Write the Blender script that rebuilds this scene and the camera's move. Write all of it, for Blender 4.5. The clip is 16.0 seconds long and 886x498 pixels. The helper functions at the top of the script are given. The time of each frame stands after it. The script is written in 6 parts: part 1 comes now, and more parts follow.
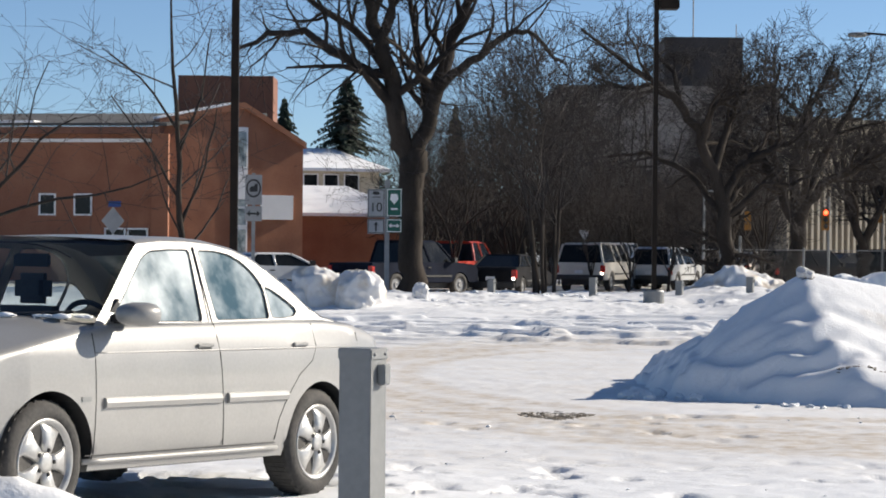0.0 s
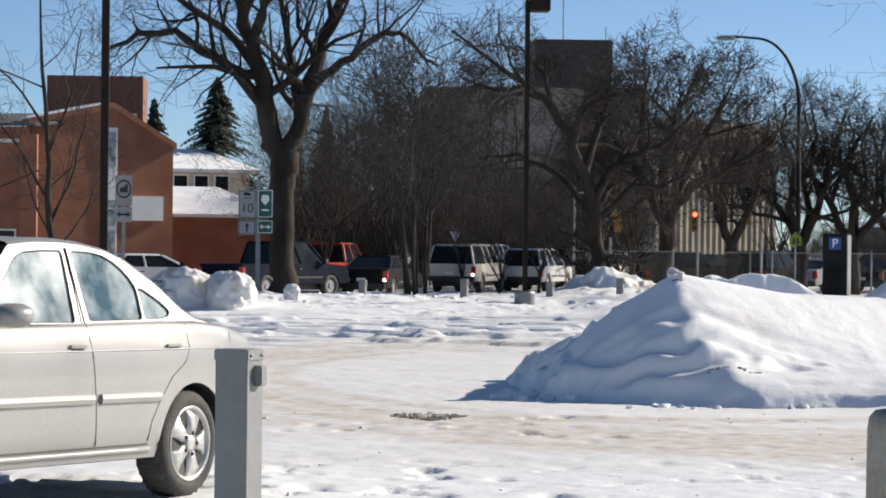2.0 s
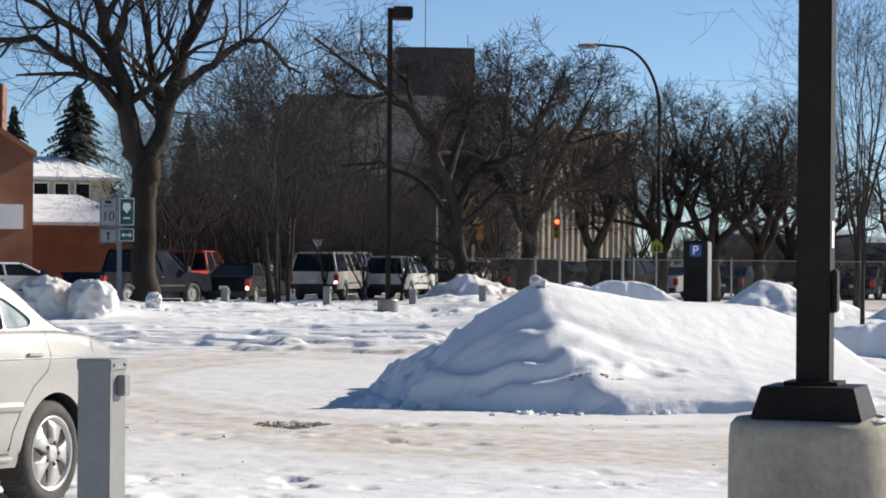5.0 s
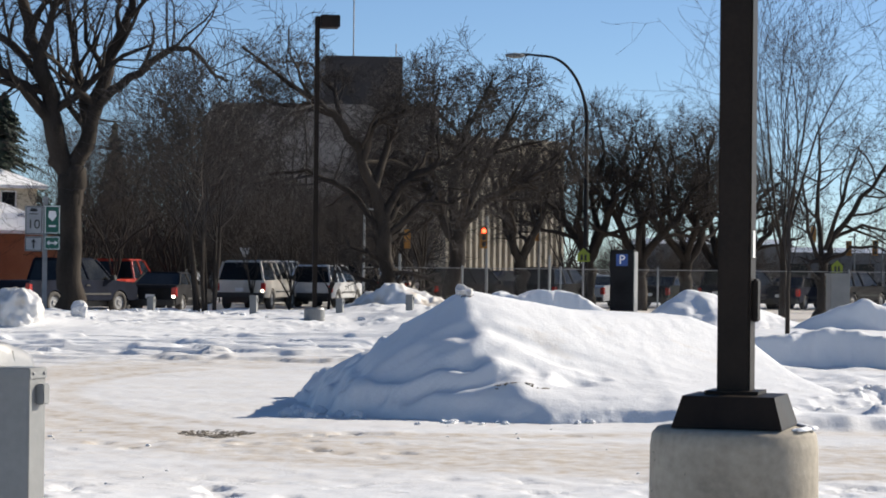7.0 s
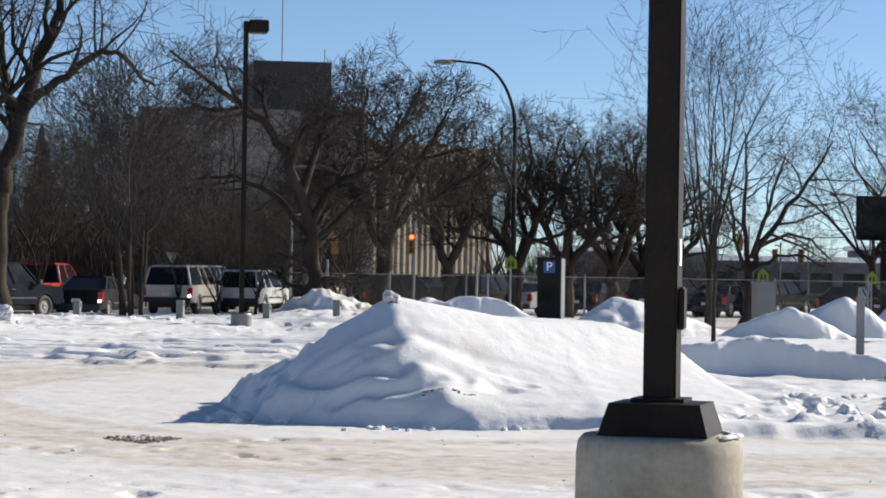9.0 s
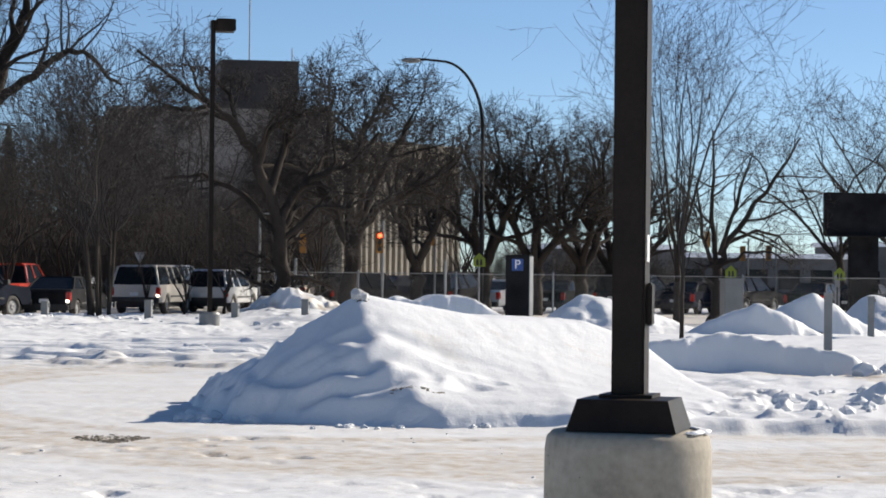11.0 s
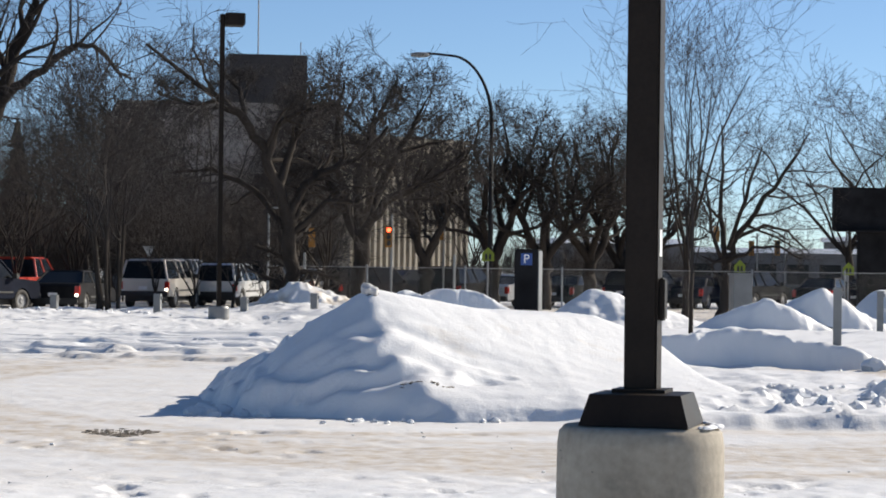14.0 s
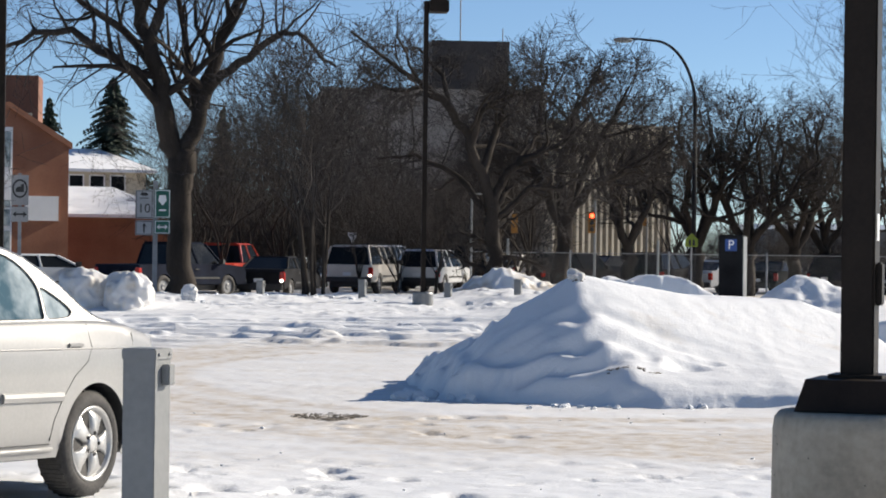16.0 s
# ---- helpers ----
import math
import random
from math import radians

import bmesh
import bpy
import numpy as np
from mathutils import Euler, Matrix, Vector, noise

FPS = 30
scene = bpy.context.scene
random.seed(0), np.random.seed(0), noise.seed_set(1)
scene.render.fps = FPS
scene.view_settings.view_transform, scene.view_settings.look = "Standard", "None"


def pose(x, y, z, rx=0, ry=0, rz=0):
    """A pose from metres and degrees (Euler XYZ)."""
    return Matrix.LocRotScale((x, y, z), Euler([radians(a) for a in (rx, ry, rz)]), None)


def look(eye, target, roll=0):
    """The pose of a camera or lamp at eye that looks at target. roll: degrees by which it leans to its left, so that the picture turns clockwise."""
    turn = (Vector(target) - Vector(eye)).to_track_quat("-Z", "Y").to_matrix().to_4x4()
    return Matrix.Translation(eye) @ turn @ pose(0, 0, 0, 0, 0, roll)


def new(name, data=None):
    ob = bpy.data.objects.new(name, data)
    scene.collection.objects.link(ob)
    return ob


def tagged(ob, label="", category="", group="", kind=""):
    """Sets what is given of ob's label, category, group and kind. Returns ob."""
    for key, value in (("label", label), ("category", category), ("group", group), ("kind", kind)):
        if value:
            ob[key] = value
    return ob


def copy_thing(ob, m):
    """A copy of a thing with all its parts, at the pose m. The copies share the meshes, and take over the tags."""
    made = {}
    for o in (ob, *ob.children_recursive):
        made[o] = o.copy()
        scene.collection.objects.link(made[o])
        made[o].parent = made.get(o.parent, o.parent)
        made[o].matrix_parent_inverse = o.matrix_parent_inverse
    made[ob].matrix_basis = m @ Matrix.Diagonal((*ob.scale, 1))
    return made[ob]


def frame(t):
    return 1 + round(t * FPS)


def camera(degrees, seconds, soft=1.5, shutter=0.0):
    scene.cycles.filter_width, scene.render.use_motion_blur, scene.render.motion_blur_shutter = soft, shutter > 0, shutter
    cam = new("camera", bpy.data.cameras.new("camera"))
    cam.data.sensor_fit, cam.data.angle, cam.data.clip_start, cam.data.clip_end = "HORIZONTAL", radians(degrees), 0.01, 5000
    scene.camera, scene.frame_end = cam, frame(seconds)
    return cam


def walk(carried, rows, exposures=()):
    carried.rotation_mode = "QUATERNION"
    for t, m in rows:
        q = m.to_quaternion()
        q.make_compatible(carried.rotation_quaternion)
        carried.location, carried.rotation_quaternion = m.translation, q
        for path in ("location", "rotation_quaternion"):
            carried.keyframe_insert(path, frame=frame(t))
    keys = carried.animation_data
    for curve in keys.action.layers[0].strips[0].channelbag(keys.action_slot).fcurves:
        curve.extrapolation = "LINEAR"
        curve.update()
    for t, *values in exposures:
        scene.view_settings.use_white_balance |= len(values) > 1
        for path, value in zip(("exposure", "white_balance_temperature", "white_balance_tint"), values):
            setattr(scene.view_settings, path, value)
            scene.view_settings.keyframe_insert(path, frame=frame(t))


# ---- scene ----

# ---- camera: seconds, place, yaw, pitch, roll ----
cam = camera(20.21, 16.0, soft=1.85)
PATH = [
    (0.0, 0.000, -0.001, 1.451, 0.000, -0.052, -0.553),
    (0.5, -0.023, -0.008, 1.448, -0.404, -0.131, -0.188),
    (1.0, -0.025, -0.008, 1.446, -1.148, -0.187, -0.310),
    (1.5, -0.026, -0.001, 1.449, -2.314, -0.121, -0.510),
    (2.0, -0.022, -0.003, 1.449, -2.987, 0.009, -0.602),
    (2.5, -0.019, -0.008, 1.448, -4.262, 0.081, -0.742),
    (3.0, -0.025, -0.003, 1.448, -4.725, 0.017, -0.642),
    (3.5, -0.028, 0.005, 1.449, -4.967, -0.004, -0.462),
    (4.0, -0.029, 0.005, 1.450, -5.251, 0.079, -0.457),
    (4.2, -0.029, -0.002, 1.452, -5.407, 0.112, -0.443),
    (6.5, -0.012, -0.008, 1.452, -7.471, 0.365, -0.618),
    (7.0, -0.005, -0.001, 1.452, -7.814, 0.433, -0.589),
    (7.5, -0.004, -0.004, 1.452, -8.343, 0.523, -0.546),
    (8.0, -0.002, -0.005, 1.453, -8.693, 0.552, -0.544),
    (8.5, -0.005, -0.005, 1.454, -9.137, 0.562, -0.616),
    (9.0, -0.005, -0.002, 1.453, -9.486, 0.596, -0.926),
    (9.5, -0.000, -0.014, 1.452, -9.916, 0.634, -0.866),
    (9.7, 0.004, -0.005, 1.448, -10.057, 0.630, -0.881),
    (12.0, -0.009, -0.006, 1.451, -10.260, 0.538, -0.538),
    (12.5, -0.006, -0.003, 1.453, -10.526, 0.543, -0.689),
    (13.0, -0.009, -0.007, 1.452, -10.777, 0.554, -0.783),
    (13.5, -0.013, -0.007, 1.452, -10.643, 0.532, -0.794),
    (14.0, -0.020, -0.003, 1.449, -10.022, 0.437, -0.715),
    (14.5, -0.027, -0.001, 1.450, -8.651, 0.396, -0.620),
    (15.0, -0.038, 0.001, 1.449, -7.895, 0.261, -0.625),
    (15.5, -0.050, 0.001, 1.446, -6.560, 0.352, -0.549),
    (16.0, -0.066, 0.001, 1.442, -5.381, 0.060, -0.713),
]
walk(cam, [(t, pose(x, y, z, 90 + pitch, roll, yaw)) for t, x, y, z, yaw, pitch, roll in PATH])

# ---- world and sun ----
SUN_AZIMUTH, SUN_ELEVATION = 23.0, 27.0   # degrees from +x towards +y, and above the horizon
world = bpy.data.worlds.new("winter_sky")
scene.world = world
world.use_nodes = True
wn = world.node_tree.nodes
sky = wn.new("ShaderNodeTexSky")
sky.sky_type, sky.sun_disc = "NISHITA", False
sky.sun_elevation, sky.sun_rotation = radians(SUN_ELEVATION), radians(90 - SUN_AZIMUTH)
sky.air_density, sky.dust_density, sky.ozone_density, sky.altitude = 0.85, 0.15, 3.8, 400
# a deep clear winter sky: the colour gradient is lifted above the haze at the horizon
coord, lift = wn.new("ShaderNodeTexCoord"), wn.new("ShaderNodeMapping")
lift.inputs["Location"].default_value, lift.inputs["Scale"].default_value = (0, 0, 0.02), (1, 1, 1.35)
world.node_tree.links.new(coord.outputs["Generated"], lift.inputs[0])
world.node_tree.links.new(lift.outputs[0], sky.inputs[0])
world.node_tree.links.new(sky.outputs[0], wn["Background"].inputs[0])
wn["Background"].inputs[1].default_value = 0.079
sun = new("sun", bpy.data.lights.new("sun", "SUN"))
sun.data.energy, sun.data.angle, sun.data.color = 5.0, radians(0.53), (1.0, 0.91, 0.78)
az, el = radians(SUN_AZIMUTH), radians(SUN_ELEVATION)
sun.matrix_world = look((60 * math.cos(az), 60 * math.sin(az), 40), (0, 0, 40 - 60 * math.tan(el)))
scene.view_settings.exposure = 0.62


# ---- materials ----
def material(name, rough=0.6, metal=0.0, spec=0.5):
    m = bpy.data.materials.new(name)
    m.use_nodes = True
    b = m.node_tree.nodes["Principled BSDF"]
    b.inputs["Roughness"].default_value, b.inputs["Metallic"].default_value = rough, metal
    b.inputs["Specular IOR Level"].default_value = spec
    return m, m.node_tree.nodes, m.node_tree.links, b


def mottled(name, a, b, scale=3.0, fine=40.0, rough=0.6, metal=0.0, bump=0.1, spec=0.5, stretch=(1, 1, 1), vary=0.0, coat=0.0, depth=0.02):
    """Two colours mixed by noise at two scales, with fine relief; vary: brightness that differs from piece to piece."""
    m, n, l, p = material(name, rough, metal, spec)
    co = n.new("ShaderNodeTexCoord")
    mp = n.new("ShaderNodeMapping")
    mp.inputs["Scale"].default_value = stretch
    l.new(co.outputs["Object"], mp.inputs[0])
    big, small = n.new("ShaderNodeTexNoise"), n.new("ShaderNodeTexNoise")
    for node, s, d in ((big, scale, 5.0), (small, fine, 3.0)):
        node.inputs["Scale"].default_value, node.inputs["Detail"].default_value = s, d
        l.new(mp.outputs[0], node.inputs["Vector"])
    mix = n.new("ShaderNodeMath")
    mix.operation = "MULTIPLY_ADD"
    l.new(small.outputs[0], mix.inputs[0])
    mix.inputs[1].default_value = 0.4
    l.new(big.outputs[0], mix.inputs[2])
    ramp = n.new("ShaderNodeValToRGB")
    ramp.color_ramp.elements[0].position, ramp.color_ramp.elements[1].position = 0.5, 0.9
    ramp.color_ramp.elements[0].color, ramp.color_ramp.elements[1].color = (*a, 1), (*b, 1)
    l.new(mix.outputs[0], ramp.inputs[0])
    out = ramp.outputs[0]
    if vary:
        info, hsv, mr = n.new("ShaderNodeObjectInfo"), n.new("ShaderNodeHueSaturation"), n.new("ShaderNodeMapRange")
        mr.inputs[3].default_value, mr.inputs[4].default_value = 1 - vary, 1 + vary
        l.new(info.outputs["Random"], mr.inputs[0])
        l.new(mr.outputs[0], hsv.inputs["Value"])
        l.new(out, hsv.inputs["Color"])
        out = hsv.outputs[0]
    l.new(out, p.inputs["Base Color"])
    rr = n.new("ShaderNodeMapRange")
    rr.inputs[3].default_value, rr.inputs[4].default_value = max(0.02, rough - 0.1), min(1, rough + 0.1)
    l.new(big.outputs[0], rr.inputs[0])
    l.new(rr.outputs[0], p.inputs["Roughness"])
    if bump:
        bp = n.new("ShaderNodeBump")
        bp.inputs["Strength"].default_value, bp.inputs["Distance"].default_value = bump, depth
        l.new(mix.outputs[0], bp.inputs["Height"])
        l.new(bp.outputs[0], p.inputs["Normal"])
    if coat:
        p.inputs["Coat Weight"].default_value, p.inputs["Coat Roughness"].default_value = coat, 0.05
    return m


def glowing(name, colour, strength):
    m, n, l, p = material(name, 0.3)
    p.inputs["Base Color"].default_value = (*colour, 1)
    p.inputs["Emission Color"].default_value, p.inputs["Emission Strength"].default_value = (*colour, 1), strength
    return m


def snow_material():
    """Wind-packed snow; the 'dirt' attribute mixes in sanded wheel tracks and grit."""
    m, n, l, p = material("snow", 0.55, 0, 0.3)
    co = n.new("ShaderNodeTexCoord")
    at = n.new("ShaderNodeAttribute")
    at.attribute_name = "dirt"
    a, b, c = (n.new("ShaderNodeTexNoise") for _ in range(3))
    for node, s, d in ((a, 0.7, 6), (b, 6.0, 6), (c, 45.0, 4)):
        node.inputs["Scale"].default_value, node.inputs["Detail"].default_value = s, d
        l.new(co.outputs["Object"], node.inputs["Vector"])
    clean = n.new("ShaderNodeMix")
    clean.data_type = "RGBA"
    clean.inputs[6].default_value, clean.inputs[7].default_value = (0.715, 0.73, 0.755, 1), (0.765, 0.77, 0.775, 1)
    l.new(b.outputs[0], clean.inputs[0])
    worn = n.new("ShaderNodeMix")
    worn.data_type = "RGBA"
    worn.inputs[7].default_value = (0.51, 0.44, 0.35, 1)
    l.new(clean.outputs[2], worn.inputs[6])
    amt = n.new("ShaderNodeMath")
    amt.operation = "MULTIPLY"
    mr = n.new("ShaderNodeMapRange")
    mr.inputs[1].default_value, mr.inputs[2].default_value = 0.35, 0.65
    mr.inputs[3].default_value = 0.35
    l.new(b.outputs[0], mr.inputs[0])
    l.new(mr.outputs[0], amt.inputs[0])
    l.new(at.outputs["Fac"], amt.inputs[1])
    l.new(amt.outputs[0], worn.inputs[0])
    l.new(worn.outputs[2], p.inputs["Base Color"])
    s1 = n.new("ShaderNodeMath")
    s1.operation = "MULTIPLY_ADD"
    l.new(c.outputs[0], s1.inputs[0])
    s1.inputs[1].default_value = 0.35
    l.new(b.outputs[0], s1.inputs[2])
    bp = n.new("ShaderNodeBump")
    bp.inputs["Strength"].default_value, bp.inputs["Distance"].default_value = 0.35, 0.03
    l.new(s1.outputs[0], bp.inputs["Height"])
    l.new(bp.outputs[0], p.inputs["Normal"])
    p.inputs["Subsurface Weight"].default_value = 0.0
    return m


SNOW = snow_material()
ROOF_SNOW = mottled("roof_snow", (0.84, 0.85, 0.87), (0.9, 0.9, 0.91), 1.5, 20, 0.6)
BARK = mottled("bark", (0.026, 0.022, 0.019), (0.050, 0.042, 0.036), 3, 30, 0.9, bump=0.6, stretch=(1, 1, 0.3), depth=0.04, spec=0.1)
TWIG = mottled("twig_bark", (0.036, 0.032, 0.030), (0.060, 0.053, 0.050), 2, 20, 0.9, bump=0, spec=0.1)
NEEDLE = mottled("spruce_needles", (0.012, 0.02, 0.012), (0.03, 0.05, 0.028), 2, 20, 0.8, bump=0)
BRICK = mottled("red_brick", (0.235, 0.092, 0.050), (0.32, 0.142, 0.081), 0.8, 14, 0.85, bump=0.3)
DARK_BRICK = mottled("brown_brick", (0.16, 0.07, 0.045), (0.24, 0.11, 0.07), 0.8, 14, 0.85, bump=0.3)
CONCRETE = mottled("cast_concrete", (0.20, 0.178, 0.143), (0.38, 0.343, 0.28), 2.2, 30, 0.85, bump=0.25)
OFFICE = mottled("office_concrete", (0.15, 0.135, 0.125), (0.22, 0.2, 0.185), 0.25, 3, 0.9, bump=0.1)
TAN = mottled("tan_cladding", (0.28, 0.245, 0.195), (0.36, 0.32, 0.255), 0.3, 3, 0.85, bump=0.1)
PENTHOUSE = mottled("dark_metal_cladding", (0.045, 0.038, 0.036), (0.07, 0.06, 0.056), 0.4, 5, 0.8, bump=0.1)
BRONZE = mottled("dark_bronze_paint", (0.012, 0.0085, 0.0065), (0.022, 0.016, 0.012), 4, 60, 0.5, bump=0.05, spec=0.13)
GALV = mottled("galvanised_steel", (0.17, 0.173, 0.178), (0.26, 0.264, 0.27), 5, 60, 0.5, 0.3, 0.05)
GREYPOST = mottled("grey_enamel", (0.165, 0.169, 0.169), (0.22, 0.224, 0.22), 3, 40, 0.45, 0.0, 0.05)
SILVER = mottled("silver_car_paint", (0.225, 0.222, 0.214), (0.285, 0.28, 0.27), 1.2, 60, 0.40, 0.15, 0.01, coat=0.2)
RUBBER = mottled("tyre_rubber", (0.018, 0.018, 0.018), (0.07, 0.065, 0.06), 6, 50, 0.85, bump=0.3)
ALLOY = mottled("alloy_rim", (0.36, 0.355, 0.345), (0.5, 0.495, 0.48), 6, 60, 0.35, 0.6, 0.02)
BLACK = mottled("black_trim", (0.012, 0.012, 0.012), (0.03, 0.03, 0.03), 5, 50, 0.6)
CLOTH = mottled("dark_seat_cloth", (0.03, 0.03, 0.034), (0.06, 0.06, 0.065), 5, 70, 0.9)
WHITE = mottled("white_paint", (0.76, 0.76, 0.75), (0.83, 0.83, 0.82), 2, 30, 0.5, bump=0.03)
# white sign faces, greyed in the colour for the shade they stand in
SIGN_SHADED = mottled("shaded_white_sign", (0.27, 0.278, 0.285), (0.35, 0.36, 0.37), 3, 30, 0.6, bump=0.03)
SIGNBACK = mottled("bare_aluminium", (0.22, 0.22, 0.225), (0.3, 0.3, 0.3), 3, 40, 0.6, 0.0, 0.03)
GREEN = mottled("green_sign_face", (0.0, 0.075, 0.05), (0.0, 0.10, 0.066), 3, 40, 0.5, bump=0)
BLUE = mottled("blue_sign_face", (0.015, 0.05, 0.2), (0.02, 0.07, 0.26), 3, 40, 0.5, bump=0)
LIME = mottled("lime_sign_face", (0.15, 0.20, 0.008), (0.2, 0.26, 0.012), 3, 40, 0.5, bump=0)
SIGNAL_YELLOW = mottled("signal_yellow", (0.20, 0.085, 0.004), (0.3, 0.13, 0.008), 3, 40, 0.5, bump=0)
SHINGLE = mottled("dark_shingle", (0.05, 0.05, 0.05), (0.1, 0.1, 0.1), 1, 20, 0.9)
GREYWALL = mottled("grey_siding", (0.06, 0.062, 0.066), (0.10, 0.103, 0.108), 0.6, 8, 0.8)
CREAM = mottled("cream_stucco", (0.5, 0.43, 0.31), (0.62, 0.55, 0.42), 0.6, 12, 0.85)
DIRTY_SNOW = mottled("dirty_snow", (0.42, 0.38, 0.33), (0.75, 0.75, 0.76), 6, 40, 0.7, bump=0.4)
GRIT = mottled("wet_grit", (0.06, 0.05, 0.04), (0.2, 0.17, 0.13), 12, 60, 0.9, bump=0.6)
# opaque panes: pale patches of glare over dark teal, put into the colour
GLARE_GLASS = mottled("glare_toned_glass", (0.03, 0.07, 0.085), (0.50, 0.56, 0.57), 2.0, 9, 0.12, 0.0, 0.02, spec=0.9)
DARKGLASS = mottled("dark_glass", (0.006, 0.007, 0.008), (0.014, 0.016, 0.018), 1, 10, 0.15, bump=0, spec=0.2)
RED_LAMP = glowing("red_signal_light", (1.0, 0.06, 0.02), 6)
NAVY = mottled("navy_car_paint", (0.005, 0.007, 0.014), (0.012, 0.016, 0.03), 1.5, 40, 0.6, 0.0, 0.01, coat=0.0, spec=0.04)
CHARCOAL = mottled("charcoal_car_paint", (0.01, 0.01, 0.011), (0.025, 0.025, 0.027), 1.5, 40, 0.6, 0.0, 0.01, coat=0.0, spec=0.04)
CHAMPAGNE = mottled("champagne_car_paint", (0.50, 0.46, 0.40), (0.6, 0.56, 0.5), 1.5, 40, 0.35, 0.1, 0.01, coat=0.5)
PALE = mottled("pale_silver_car_paint", (0.52, 0.53, 0.54), (0.62, 0.63, 0.64), 1.5, 40, 0.35, 0.1, 0.01, coat=0.5)
RED = mottled("red_car_paint", (0.48, 0.05, 0.03), (0.6, 0.08, 0.05), 1.5, 40, 0.3, 0.1, 0.01, coat=0.5)
PLATE = mottled("plain_plate", (0.6, 0.6, 0.6), (0.7, 0.7, 0.7), 5, 40, 0.5, bump=0)
INK = mottled("black_lettering", (0.012, 0.012, 0.012), (0.02, 0.02, 0.02), 5, 40, 0.6, bump=0)
HEADLAMP = glowing("lit_lamp", (1.0, 0.9, 0.75), 4)
TAIL = mottled("red_lamp_plastic", (0.30, 0.012, 0.008), (0.45, 0.02, 0.012), 8, 40, 0.2, bump=0)


def clear_glass():
    """A thin pane: clear, with a gloss that grows towards grazing."""
    m, n, l, p = material("clear_glass", 0.03)
    clear, gloss, mix, fr = n.new("ShaderNodeBsdfTransparent"), n.new("ShaderNodeBsdfGlossy"), n.new("ShaderNodeMixShader"), n.new("ShaderNodeFresnel")
    clear.inputs[0].default_value = (0.80, 0.86, 0.86, 1)
    gloss.inputs["Roughness"].default_value = 0.03
    fr.inputs[0].default_value = 1.45
    l.new(fr.outputs[0], mix.inputs[0])
    l.new(clear.outputs[0], mix.inputs[1])
    l.new(gloss.outputs[0], mix.inputs[2])
    l.new(mix.outputs[0], n["Material Output"].inputs[0])
    return m


GLASS = clear_glass()


# ---- building helpers ----
def part(name, bm, mat, parent=None, label="", smooth=False, bevel=0.0):
    me = bpy.data.meshes.new(name)
    if bevel:
        bmesh.ops.bevel(bm, geom=bm.edges[:], offset=bevel, segments=2, affect="EDGES", clamp_overlap=True)
    bmesh.ops.recalc_face_normals(bm, faces=bm.faces[:])
    for f in bm.faces:
        f.smooth = smooth
    bm.to_mesh(me)
    bm.free()
    me.materials.append(mat)
    ob = new(name, me)
    ob.parent = parent
    if label:
        ob["label"] = label
    return ob


def empty(name, m, label, category, group="", kind=""):
    ob = new(name)
    ob.empty_display_size = 0.2
    ob.matrix_world = m
    return tagged(ob, label, category, group, kind)


def box(x0, x1, y0, y1, z0, z1, bm=None, m=None):
    bm = bm or bmesh.new()
    vs = [bm.verts.new(Vector((x, y, z)) if m is None else m @ Vector((x, y, z))) for x in (x0, x1) for y in (y0, y1) for z in (z0, z1)]
    for f in ((0, 1, 3, 2), (4, 6, 7, 5), (0, 4, 5, 1), (2, 3, 7, 6), (0, 2, 6, 4), (1, 5, 7, 3)):
        bm.faces.new([vs[i] for i in f])
    return bm


def prism(points, y0, y1, bm=None, m=None):
    """A polygon in the x-z plane, thick from y0 to y1."""
    bm = bm or bmesh.new()
    m = m or Matrix()
    a = [bm.verts.new(m @ Vector((x, y0, z))) for x, z in points]
    b = [bm.verts.new(m @ Vector((x, y1, z))) for x, z in points]
    bm.faces.new(a)
    bm.faces.new(b[::-1])
    for i in range(len(a)):
        j = (i + 1) % len(a)
        bm.faces.new((a[i], b[i], b[j], a[j]))
    return bm


def tube(points, radii, sides=8, bm=None, cap=True):
    """A round bar along points."""
    bm = bm or bmesh.new()
    pts = [Vector(p) for p in points]
    rings, ref = [], None
    for i, p in enumerate(pts):
        d = (pts[min(i + 1, len(pts) - 1)] - pts[max(i - 1, 0)]).normalized()
        if ref is None:
            ref = d.orthogonal().normalized()
        ref = (ref - d * ref.dot(d)).normalized()
        side = d.cross(ref)
        r = radii[i] if isinstance(radii, (list, tuple)) else radii
        rings.append([bm.verts.new(p + (ref * math.cos(a) + side * math.sin(a)) * r) for a in (2 * math.pi * k / sides for k in range(sides))])
    for a, b in zip(rings, rings[1:]):
        for k in range(sides):
            bm.faces.new((a[k], a[(k + 1) % sides], b[(k + 1) % sides], b[k]))
    if cap:
        bm.faces.new(rings[0][::-1])
        bm.faces.new(rings[-1])
    return bm


def lathe(profile, sides=32, bm=None, m=None):
    """A turned shape about z from (radius, z) pairs."""
    bm = bm or bmesh.new()
    m = m or Matrix()
    rings = [[bm.verts.new(m @ Vector((r * math.cos(2 * math.pi * k / sides), r * math.sin(2 * math.pi * k / sides), z))) for k in range(sides)] for r, z in profile]
    for a, b in zip(rings, rings[1:]):
        for k in range(sides):
            bm.faces.new((a[k], a[(k + 1) % sides], b[(k + 1) % sides], b[k]))
    if profile[0][0] > 1e-4:
        bm.faces.new(rings[0][::-1])
    if profile[-1][0] > 1e-4:
        bm.faces.new(rings[-1])
    return bm


